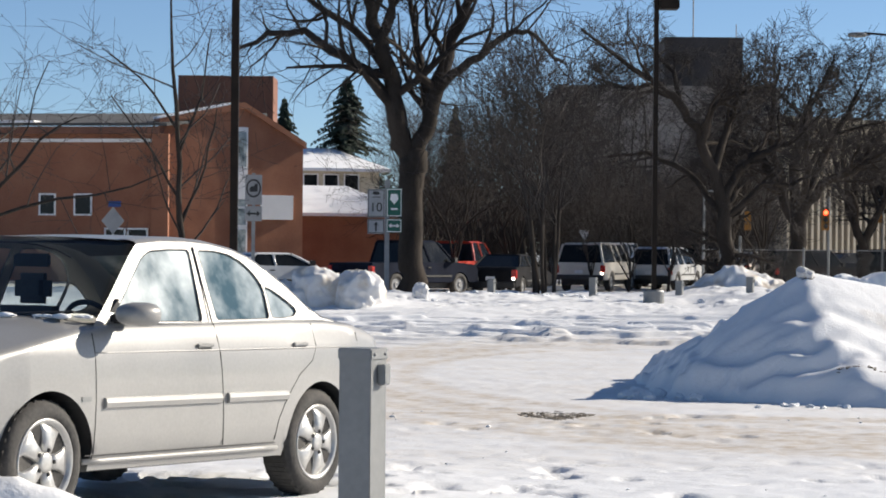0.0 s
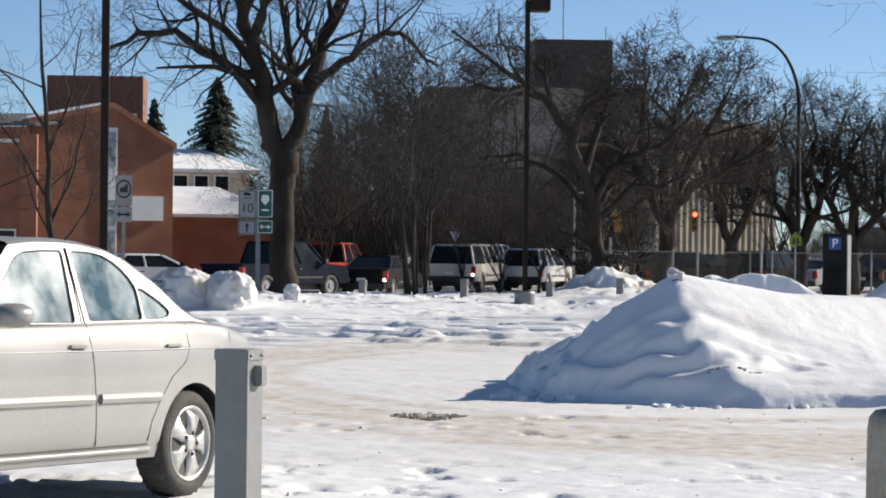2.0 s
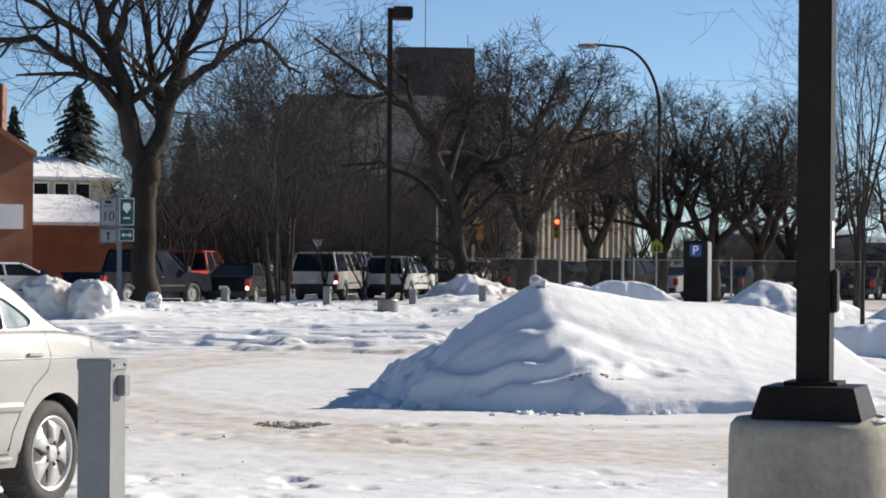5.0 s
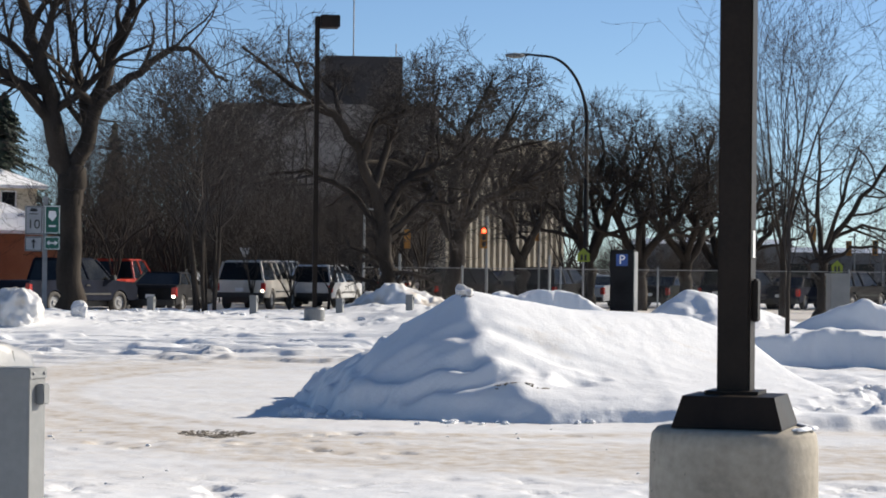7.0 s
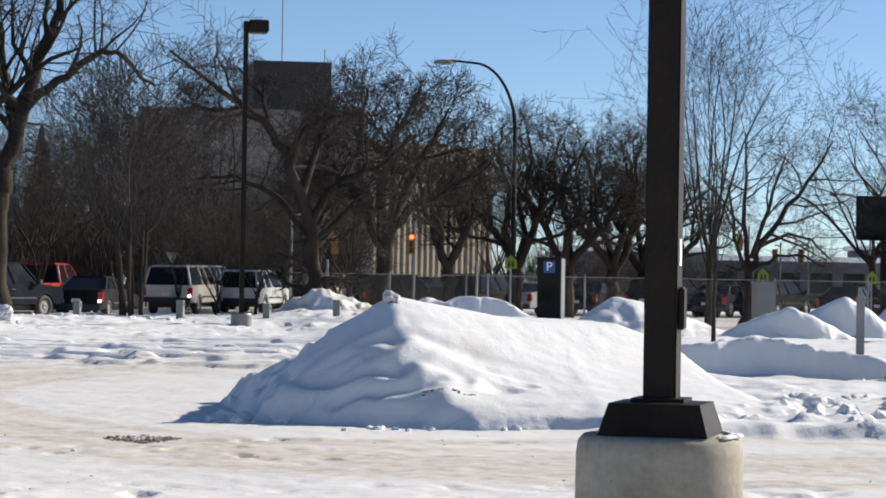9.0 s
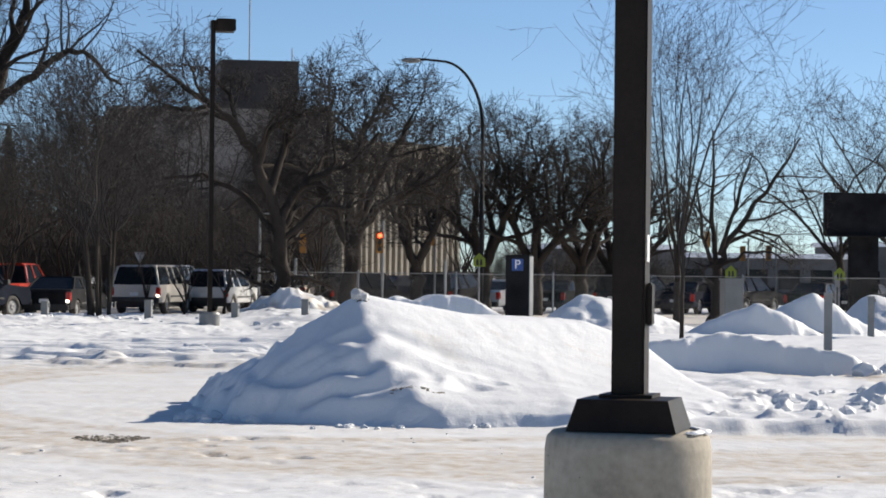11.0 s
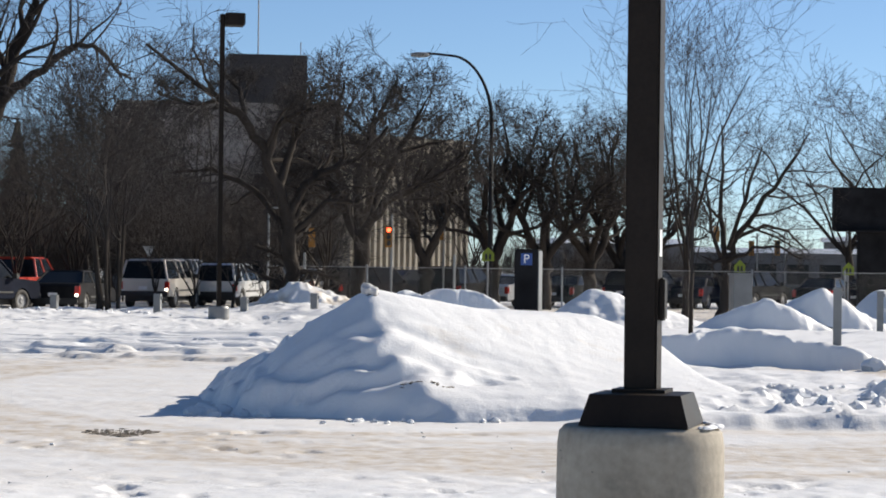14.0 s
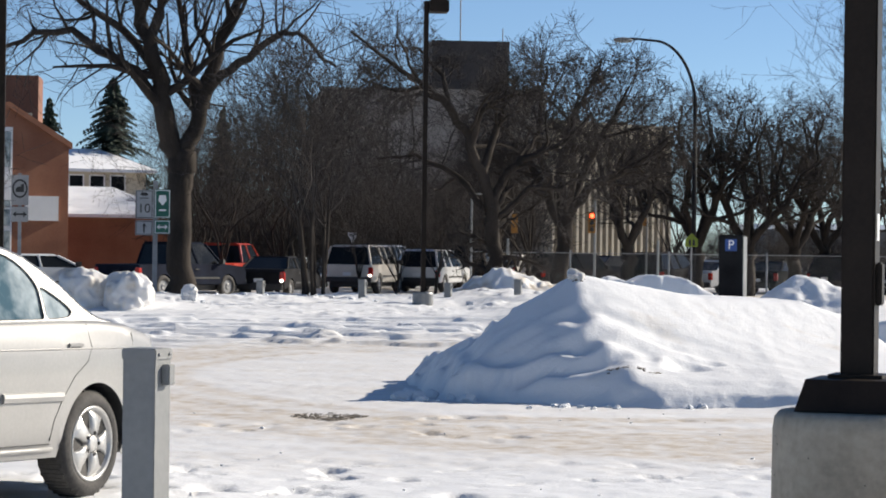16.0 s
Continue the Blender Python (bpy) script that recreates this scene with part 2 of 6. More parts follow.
def lattice(x, y, seed):
    """Repeatable random numbers on whole-number places."""
    h = (x.astype(np.int64) * 374761393 + y.astype(np.int64) * 668265263 + seed * 982451653) & 0xFFFFFFFF
    h = ((h ^ (h >> 13)) * 1274126177) & 0xFFFFFFFF
    return ((h ^ (h >> 16)) & 0xFFFF) / 65535.0


def rough(x, y, seed=0, octaves=4):
    """Smooth noise about 0, within -1 to 1."""
    total, amp, norm = 0, 1.0, 0
    for o in range(octaves):
        i, j = np.floor(x), np.floor(y)
        u, v = x - i, y - j
        u, v = u * u * (3 - 2 * u), v * v * (3 - 2 * v)
        s = seed * 31 + o
        total = total + amp * ((lattice(i, j, s) * (1 - u) + lattice(i + 1, j, s) * u) * (1 - v) + (lattice(i, j + 1, s) * (1 - u) + lattice(i + 1, j + 1, s) * u) * v)
        norm += amp
        amp *= 0.5
        x, y = x * 2.03 + 17.1, y * 2.03 + 5.3
    return 2 * total / norm - 1


def ramp01(a, b, v):
    u = np.clip((v - a) / (b - a), 0, 1)
    return u * u * (3 - 2 * u)


def sheet(name, xs, ys, zs, mat, dirt=None, keep=None):
    """A height field as one mesh; keep: which of its points stand."""
    nx, ny = len(xs), len(ys)
    X, Y = np.meshgrid(xs, ys, indexing="ij")
    co = np.stack([X, Y, zs], -1).reshape(-1, 3)
    i = np.arange(nx * ny).reshape(nx, ny)
    q = np.stack([i[:-1, :-1], i[1:, :-1], i[1:, 1:], i[:-1, 1:]], -1).reshape(-1, 4)
    if keep is not None:
        q = q[keep.reshape(-1)[q].any(1)]
    used = np.unique(q)
    back = np.zeros(nx * ny, int)
    back[used] = np.arange(len(used))
    me = bpy.data.meshes.new(name)
    me.from_pydata(co[used].tolist(), [], back[q].tolist())
    me.polygons.foreach_set("use_smooth", np.ones(len(q), bool))
    me.materials.append(mat)
    a = me.attributes.new("dirt", "FLOAT", "POINT")
    a.data.foreach_set("value", (np.zeros(len(used)) if dirt is None else dirt.reshape(-1)[used]).astype(np.float32))
    return new(name, me)


# ---- ground ----
def spread(stops):
    """Grid lines: (from, to, step) one after another."""
    out = []
    for a, b, s in stops:
        out += list(np.arange(a, b - s * 0.01, s))
    return np.array(out + [stops[-1][1]])


def terrain(x, y):
    z = 0.012 * rough(x * 0.8, y * 0.8, 1) + 0.010 * rough(x * 3.2, y * 3.2, 2) + 0.006 * rough(x * 9, y * 9, 13, 2) * ramp01(30, 26, y)
    lane = ramp01(5.4, 4.0, x) * ramp01(9.5, 11, y) * ramp01(44, 40, y) + ramp01(20.5, 19.5, y) * ramp01(12, 14, y)
    # shovelled bank between the lot and the street
    bank = ramp01(41.5, 54, y + 1.5 * rough(x * 0.25, y * 0.25, 3)) * ramp01(64, 58, y) * ramp01(12.5, 8.5, x)
    z = z + bank * (0.42 + 0.10 * rough(x * 0.35, y * 0.35, 4) + 0.06 * rough(x * 1.3, y * 0.8, 5, 5))
    # clods and crusts: crisp lumps on the bank, fewer in the lane
    clod = np.clip(rough(x * 2.6, y * 1.7, 14, 4) - 0.12, 0, 1) + 0.4 * ramp01(0.16, 0.24, rough(x * 3.4, y * 2.4, 81, 4)) * ramp01(-0.1, 0.3, rough(x * 0.5, y * 0.5, 82, 3))
    z = z + (0.13 * clod * (0.4 + 0.6 * ramp01(-0.2, 0.4, rough(x * 0.4, y * 0.4, 15)))) * bank
    z = z - 0.17 * np.clip(rough(x * 4.2, y * 3.0, 16, 3) - 0.27, 0, 0.5) * ramp01(24, 22, y) * (0.7 * ramp01(18.0, 16.0, y) + ramp01(0.1, 0.5, rough(x * 0.5, y * 0.8, 17)))
    rut = ramp01(-0.02, 0.10, rough(x * 0.30, y * 1.5 + 0.25 * x, 18, 4)) + ramp01(0.05, 0.15, rough(x * 0.5, y * 1.9 - 0.1 * x, 29, 3))
    # ploughed furrows: steep towards the lot, falling away behind
    f = y * 0.95 + 0.12 * x + 0.9 * rough(x * 0.35, y * 0.35, 83, 4)
    f = f - np.floor(f)
    furrow = ramp01(0.0, 0.045, f) * (1 - f) * ramp01(-0.1, 0.2, rough(x * 0.8, y * 0.9, 84, 4))
    z = z + 0.075 * furrow * ramp01(36.0, 37.5, y) * ramp01(45, 42.5, y) * ramp01(7, 4, x)
    z = z + 0.07 * rut * ramp01(36.5, 39, y) * ramp01(48, 45, y) * ramp01(8, 4, x)
    z = z - 0.05 * ramp01(0.20, 0.27, rough(x * 5.0, y * 3.2, 85, 3)) * ramp01(17.5, 15.5, y) * ramp01(8, 9.5, y) * ramp01(-0.2, 0.3, rough(x * 0.8, y * 0.8, 86, 3))
    # unploughed ground beside the lane, with a crisp ledge
    edge = 21.7 + 0.35 * rough(x * 0.7, y * 0, 6)
    ledge = ramp01(0, 0.25, y - edge) * ramp01(5.0, 6.2, x)
    z = z + ledge * (0.13 + 0.05 * rough(x * 0.9, y * 0.9, 7) + 0.045 * rough(x * 3.5, y * 2.5, 8) + 0.22 * np.clip(rough(x * 3, y * 2.4, 19, 4) - 0.3, 0, 1) * ramp01(30, 27, y)) * ramp01(70, 60, y)
    z = z - 0.22 * ramp01(60, 68, y)
    # packed snow under the parked sedan
    z = z + (0.03 + 0.05 * ramp01(14.8, 12.2, y)) * ramp01(0.6, -0.4, x) * ramp01(17.5, 16, y) * ramp01(9, 11, y)
    # rutted snow in the lane
    z = z + 0.035 * rough(x * 0.9, y * 2.2, 9) * ramp01(30, 37, y) * ramp01(46, 42, y) * ramp01(6, 3, x)
    return z


def tracks(x, y):
    """How dirty the snow is: wheel tracks that swing round the end of the pile, and a loop near the camera."""
    w = 0.25 * rough(x * 0.5, y * 0.5, 11)
    q = np.sqrt(((x - 5.5) / 6.0) ** 2 + ((y - 28.5) / 8.8) ** 2) + 0.05 * w
    lane = 0
    for c, s, a in ((0.98, 0.030, 0.7), (1.10, 0.035, 1.0), (1.19, 0.03, 0.7), (1.30, 0.04, 0.9)):
        lane = lane + a * np.exp(-((q - c) / s) ** 2)
    lane = np.clip(lane, 0, 1) * ramp01(40, 34, y) * ramp01(14.5, 17, y)
    wide = np.exp(-((q - 1.14) / 0.2) ** 2) * 0.75 * ramp01(42, 36, y)
    bands = sum(a * np.exp(-((y + 1.3 * w - c) / s) ** 2) for c, s, a in ((21.4, 0.40, 1.0), (19.5, 0.38, 0.9), (18.0, 0.33, 0.6))) * ramp01(-1.0, 2.5, x)
    lane = np.maximum(lane, bands)
    street = ramp01(62, 66, y) * ramp01(130, 110, y) * 0.9
    # thin brownish film over the whole driven area
    film = 0.36 * ramp01(15.0, 17.5, y) * ramp01(42, 37, y) * ramp01(6.5, 4.5, x - 0.9 * np.clip(22.5 - y, 0, 9)) * (0.75 + 0.8 * rough(x * 0.7, y * 2.0, 10))
    streak = 0.85 + 0.5 * rough(x * 0.6, y * 3.0, 12)
    return np.clip(np.maximum((lane + wide) * streak, film) + street, 0, 1)


gx = spread([(-1500, -200, 260), (-200, -40, 20), (-40, -9, 2.0), (-9, -5, 0.085), (-5, 9, 0.05), (9, 14, 0.085), (14, 30, 0.25), (30, 60, 2), (60, 200, 20), (200, 1500, 260)])
gy = spread([(-300, -20, 40), (-20, 8, 2.0), (8, 17, 0.045), (17, 30, 0.085), (30, 36, 0.11), (36, 48, 0.045), (48, 60, 0.11), (60, 64, 0.2), (64, 110, 2), (110, 200, 10), (200, 3000, 280)])
GX, GY = np.meshgrid(gx, gy, indexing="ij")
ground = sheet("ground", gx, gy, terrain(GX, GY), SNOW, tracks(GX, GY))
tagged(ground, "packed white snow with tan sanded wheel tracks", "snow ground", kind="structure")


def level(x, y):
    return float(terrain(np.array([float(x)]), np.array([float(y)]))[0])


# ---- snow piles ----
def pile(x0, x1, y0, y1, step, height, label, dirt=None, calm=False):
    xs, ys = np.arange(x0, x1, step), np.arange(y0, y1, step)
    X, Y = np.meshgrid(xs, ys, indexing="ij")
    H = height(X, Y)
    base = terrain(X, Y)
    if calm:
        w = ramp01(0.03, 0.16, H)
        base = base * (1 - w) + 0.08 * w
    ob = sheet("snow_mound", xs, ys, np.where(H > 0, base + H, base - 0.05), SNOW, dirt(X, Y, H) if dirt else np.zeros_like(X), H > -0.02)
    return tagged(ob, label, "snow mound", "ploughed mounds of snow")


def main_pile(x, y):
    # a shaded plane that faces the lane's bend, and a gentler windward back that catches the sun
    wob = 0.10 * rough(x * 1.1, y * 1.1, 20)
    top = 3.6 + 0.34 * rough(y * 2.1, x * 0.25, 87, 4) * ramp01(0.05, 0.5, 24.75 - y)
    flank = 1.2 + 0.42 * (x - top) + 0.80 * (y - 24.75) + 0.4 * wob
    side = (x - 2.12 + 0.8 * wob) * 0.81
    yr = np.interp(x, [3.6, 5.0], [24.75, 27.4])
    crest = np.interp(x, [3.6, 5.0, 6.2, 6.8, 7.2, 7.6, 8.0], [1.18, 0.94, 0.90, 0.70, 0.30, 0.04, -0.06])
    gentle = np.minimum(0.06 + 0.18 * (y - 22.95 - 0.5 * np.clip(x - 5.5, 0, 9)), crest)
    brow = 1.18 - 0.36 * np.clip(x - top, 0, 9) + 0.63 * (y - 24.75)
    lit = 0.5 * (gentle + brow + np.sqrt((gentle - brow) ** 2 + 0.02))
    back = crest - np.clip(y - yr, 0, 9) * 0.36
    # the two planes meet in a rounded, ragged brow
    flank = flank + 0.10 * rough(x * 0.9 + 5, y * 1.1, 71, 3) * ramp01(0.0, 0.7, 24.75 - y)
    soft = lambda a, b, k: 0.5 * (a + b - np.sqrt((a - b) ** 2 + k * k))
    brow_line = np.exp(-((flank - lit + 0.08) / 0.22) ** 2)
    h = soft(soft(flank, side, 0.05), soft(lit, back, 0.05), 0.06)
    foot = (y - 22.95 - 0.12 * rough(x * 1.0, y * 0, 25)) * 0.8
    h = np.minimum(h, np.where(x > 2.6, foot, 9))
    mid = ramp01(0.04, 0.3, h)
    wind = rough(x * 0.5 + 3, y * 1.3, 21, 4)
    h = h + 0.04 * wind * mid * (0.12 + 0.88 * ramp01(4.4, 3.6, x))
    lump = rough(x * 3.2, y * 3.2, 26, 4)
    h = h + 0.17 * lump * ramp01(-0.06, 0.05, h) * ramp01(0.45, 0.12, h) * (0.03 + 0.97 * ramp01(3.6, 2.6, x))
    # wind-cut ledges along the brow, fewer across the shaded flank and low along the foot
    sway = 0.3 * rough(x * 0.7, y * 1.0, 27, 4)
    step = 0.24
    q = (h + sway) / step
    ledge = step * (np.floor(q) + ramp01(0.4, 1.0, q - np.floor(q))) - sway
    low = ramp01(0.5, 0.3, h) * ramp01(7.0, 5.5, x)
    where = np.clip(0.95 * brow_line * ramp01(-0.15, 0.15, rough(x * 0.9 + 2, y * 1.3, 28, 3)) + 0.8 * low * ramp01(0.0, 0.3, rough(x * 0.6, y * 2.0, 72, 3)) + 0.5 * ramp01(0.25, 0.45, rough(x * 1.2, y * 2.0, 73, 3)) * ramp01(0.1, -0.1, flank - lit), 0, 1) * mid * ramp01(1.12, 1.0, h) * ramp01(5.6, 4.4, x)
    h = h + (ledge - h) * where
    return h - 0.01 + 0.006 * rough(x * 6, y * 6, 23, 2)


def main_dirt(x, y, h):
    return 0.9 * ramp01(0.35, 0.6, rough(x * 2.0, y * 7, 24)) * ramp01(0.1, 0.3, h) * 0.4


pile(1.2, 9.0, 22.5, 30.6, 0.03, main_pile, "large windblown snow pile with a shaded sloping flank", main_dirt, True)


def heap(cx, cy, rx, ry, top, seed, jag=0.08, label="rounded heap of ploughed snow", step=0.07, sharp=1.3, front=1.0):
    def height(x, y):
        dx = np.where(x < cx, (x - cx) / (rx * 0.55), (x - cx) / rx)
        dy = np.where(y < cy, (y - cy) / (ry * front), (y - cy) / ry)
        r = np.hypot(dx, dy) + 0.14 * rough(x * 0.9, y * 0.9, seed)
        h = top * np.cos(np.clip(r, 0, 1) * math.pi / 2) ** (2 / sharp) * (1 + 0.15 * rough(x * 0.7, y * 0.7, seed + 1))
        return h + jag * rough(x * 2.2, y * 2.2, seed + 2, 5) * ramp01(0.02, 0.3, h) - 0.01
    return pile(cx - rx * 1.3, cx + rx * 1.3, cy - ry * 1.3, cy + ry * 1.3, step, height, label)



def ridge(cx, cy, left, right, near, far, top, seed, jag, label, dirt=0.0, step=0.05):
    """A ploughed heap with its peak off the middle and steep, layered sides."""
    def height(x, y):
        wx, wy = x + 0.25 * rough(x * 0.8, y * 0.8, seed), y + 0.25 * rough(x * 0.8, y * 0.8, seed + 1)
        r = np.hypot(np.where(wx < cx, (wx - cx) / left, (wx - cx) / right), np.where(wy < cy, (wy - cy) / near, (wy - cy) / far))
        h = top * (1.08 - np.sqrt(np.clip(r, 0, 1.2) ** 2 + 0.0064))
        layer = np.abs(rough(x * 0.7, y * 1.2 + 2.5 * h, seed + 2, 4))
        return h - 0.10 * layer * ramp01(0.0, 0.2, h) + jag * rough(x * 2.4, y * 2.4, seed + 3, 5) * ramp01(0.0, 0.25, h) - 0.01
    return pile(cx - left * 1.25, cx + right * 1.25, cy - near * 1.25, cy + far * 1.25, step, height, label, lambda x, y, h: dirt * ramp01(-0.2, 0.4, rough(x * 1.6, y * 1.6, seed + 4, 4)))


def bluff(x0, x1, y0, depth, top, steep, seed, label, step=0.04, dirt=0.0):
    """A long ploughed bank: a steep near face under a gently falling top."""
    def height(x, y):
        near = y0 + 0.22 * rough(x * 1.1, y * 0.4, seed, 4)
        end = ramp01(x0, x0 + 0.35 * (x1 - x0), x) * ramp01(x1, x1 - 0.3 * (x1 - x0), x)
        crest = top * end * (1 + 0.34 * rough(x * 1.1, y * 0.5, seed + 1, 4))
        h = np.minimum(steep * (y - near), crest - top * (y - near) / depth)
        return h + 0.08 * rough(x * 2.3, y * 2.3, seed + 2, 4) * ramp01(0.0, 0.15, h) - 0.012
    return pile(x0, x1, y0 - 0.4, y0 + depth * 1.1, step, height, label, lambda x, y, h: dirt * ramp01(-0.2, 0.4, rough(x * 1.6, y * 1.6, seed + 4, 4)))


bluff(6.9, 10.9, 49.6, 3.0, 0.62, 1.9, 31, "low windswept snow pile behind the larger one")
ridge(13.8, 57, 1.5, 2.8, 1.1, 2.4, 0.88, 34, 0.015, "smooth rounded snow pile with a shaded side")
ridge(17.2, 54.6, 1.7, 1.4, 0.36, 1.8, 0.76, 37, 0.05, "snow pile with a blue shaded side")
ridge(18.7, 55.2, 1.8, 1.6, 0.42, 2.0, 0.92, 40, 0.04, "snow pile with a blue shaded side")
heap(22.9, 63, 1.9, 2.0, 0.95, 43, 0.04, "smooth sunlit snow pile beside the lot", 0.07, 1.8)
ridge(6.9, 58, 1.3, 1.5, 0.55, 1.6, 0.52, 46, 0.24, "dirty lumpy snow pile beside a tree trunk", 1.0)
heap(-1.9, 49.4, 2.2, 2.0, 0.18, 55, 0.05, "shoulder of ploughed snow on the bank", 0.06)
heap(-2.2, 11.6, 1.05, 0.4, 0.30, 61, 0.12, "low ridge of snow beside the sedan's wheel", 0.03, 1.6)
heap(12.7, 32.6, 1.3, 0.9, 0.36, 64, 0.26, "ragged ridge of ploughed snow on open ground", 0.03, 2.5, 0.25)
heap(9.3, 24.9, 0.9, 0.6, 0.22, 70, 0.2, "broken clods of ploughed snow beside the lane", 0.025, 1.6)
bluff(7.7, 12.4, 32.9, 4.5, 0.50, 2.4, 67, "long drift of snow with a shaded face", 0.035)


# ---- loose clods ----
clod_meshes = []
for k in range(5):
    bm = bmesh.new()
    bmesh.ops.create_icosphere(bm, subdivisions=2, radius=1.0)
    for v in bm.verts:
        v.co *= 1 + 0.42 * noise.noise(v.co * 1.7 + Vector((k * 9.1, 0, 0))) + 0.16 * noise.noise(v.co * 4.5 + Vector((0, k * 5.3, 0)))
        v.co.z *= 0.72
    me = bpy.data.meshes.new("snow_clod")
    bm.to_mesh(me)
    bm.free()
    me.materials.append(SNOW if k else DIRTY_SNOW)
    clod_meshes.append(me)
rg = random.Random(31)


def chunk(x, y, z, rx, ry, rz, seed, label):
    """A broken block of ploughed snow, ragged and half sunk in the bank."""
    bm = bmesh.new()
    bmesh.ops.create_icosphere(bm, subdivisions=5, radius=1.0)
    off = Vector((seed * 7.3, seed * 3.1, seed * 1.7))
    for v in bm.verts:
        c = v.co.copy()
        d = 0.26 * noise.noise(c * 1.2 + off) - 0.22 * abs(noise.noise(c * 2.0 + off)) + 0.09 * noise.noise(c * 4.5 + off) + 0.035 * noise.noise(c * 11.0 + off)
        m = max(abs(c.x), abs(c.y), abs(c.z)) ** 0.2
        v.co = Vector((c.x * rx, c.y * ry, c.z * rz)) / m * 0.95 * (1.05 + d)
    o = part("snow_chunk", bm, SNOW, None, smooth=True)
    o.matrix_world = pose(x, y, level(x, y) + z)
    at = o.data.attributes.new("dirt", "FLOAT", "POINT")
    for k, v in enumerate(o.data.vertices):
        at.data[k].value = 0.35 + 0.6 * max(0.0, min(1.0, 2.2 * noise.noise(v.co * 3.0 + off)))
    tagged(o, label, "snow chunk", "snow chunks on the bank")


chunk(-1.62, 48.4, 0.16, 0.50, 0.5, 0.58, 7, "rounded grey-white chunk of packed snow on the bank")
chunk(-2.48, 48.6, 0.14, 0.58, 0.5, 0.60, 8, "broken ragged chunk of dirty packed snow")
chunk(-2.28, 48.6, 0.42, 0.26, 0.3, 0.30, 3, "small knob of snow on a broken chunk")
chunk(-2.95, 48.5, 0.02, 0.42, 0.5, 0.46, 4, "broken ragged chunk of dirty packed snow")
chunk(-0.45, 51.0, 0.10, 0.17, 0.17, 0.22, 5, "small upright lump of packed snow")


def clod(x, y, z, r, k):
    o = new("snow_clod", clod_meshes[k])
    o.matrix_world = pose(x, y, z, rg.uniform(-20, 20), rg.uniform(-20, 20), rg.uniform(0, 360)) @ Matrix.Diagonal((r * rg.uniform(0.8, 1.4), r * rg.uniform(0.8, 1.3), r, 1))
    return tagged(o, "dirty clod of frozen snow" if k == 0 else "broken clod of white frozen snow", "snow clod", "loose clods of snow")


clod(3.60, 24.76, 1.22, 0.085, 0)
clod(3.71, 24.72, 1.14, 0.035, 0)
bm = bmesh.new()
for x0, x1, y0, y1, n in ((3.75, 4.25, 23.48, 23.56, 60), (3.54, 3.68, 24.66, 24.8, 22)):
    for k in range(n):
        x, y = rg.uniform(x0, x1), rg.triangular(y0, y1, (y0 + y1) / 2)
        r = rg.uniform(0.008, 0.022)
        bmesh.ops.create_icosphere(bm, subdivisions=1, radius=r, matrix=Matrix.Translation((x, y, 0.07 + float(main_pile(np.array([x]), np.array([y]))[0]))) @ Matrix.Diagonal((rg.uniform(1, 2.6), 1.2, 0.6, 1)))
tagged(part("dirt_crumbs", bm, GRIT, None), "dark crumbs of soil scattered on the snow pile", "dirt crumbs", kind="stuff")
for n, x0, x1, y0, y1, r0, r1 in ((26, 1.75, 2.5, 23.7, 24.6, 0.03, 0.10), (16, 2.5, 4.6, 22.8, 23.2, 0.02, 0.05), (34, 7.6, 10.2, 22.6, 25.6, 0.03, 0.13), (10, 8.4, 9.8, 26.0, 27.4, 0.03, 0.10),
                               (14, 11.2, 13.4, 31.2, 32.6, 0.06, 0.2), (12, -3.4, 0.5, 48.0, 51.5, 0.04, 0.14), (16, -0.5, 6.0, 51.0, 56.0, 0.04, 0.12)):
    for k in range(n):
        x, y, r = rg.uniform(x0, x1), rg.uniform(y0, y1), r0 + (r1 - r0) * rg.random() ** 2.2
        clod(x, y, level(x, y) + r * 0.25, r, rg.randint(1, 4))


# ---- near posts and lamp ----
def plug_post(m, label, height=1.1, w=0.122):
    """A square grey post for block heaters, with a cap, a side panel and a bracket."""
    th = empty("plug_in_post", m, label, "post", "block heater posts in the lot")
    part("post_body", box(-w / 2, w / 2, -w / 2, w / 2, -0.3, height - 0.035), GREYPOST, th, bevel=0.003)
    part("cap", box(-w / 2 - 0.004, w / 2 + 0.004, -w / 2 - 0.004, w / 2 + 0.004, height - 0.04, height), GREYPOST, th, bevel=0.004)
    part("outlet_cover", box(w / 2, w / 2 + 0.03, -0.012, 0.035, height - 0.125, height - 0.055), GREYPOST, th, "grey outlet cover", bevel=0.004)
    for k in (-1, 1):
        part("screw", lathe([(0.006, 0), (0.006, 0.004), (0.003, 0.006)], 8, m=Matrix.Translation((w / 2 + 0.004, k * 0.04, height - 0.02)) @ Matrix.Rotation(math.pi / 2, 4, "Y")), GALV, th)
    return th


plug_post(pose(-0.272, 8.56, 0, 0, 0, -25), "grey enamelled square post with a capped top beside the silver sedan")

footing = empty("lamp_footing", pose(2.34, 9.05, 0), "cast concrete drum footing with stained worn sides", "lamp footing")
part("drum", lathe([(0.318, -0.3), (0.3155, 0.40), (0.3135, 0.405), (0.3135, 0.411), (0.3155, 0.416), (0.3125, 0.80), (0.306, 0.845), (0.285, 0.868), (0.0, 0.872)], 64), CONCRETE, footing, smooth=True)
rg = random.Random(2)
bm = bmesh.new()
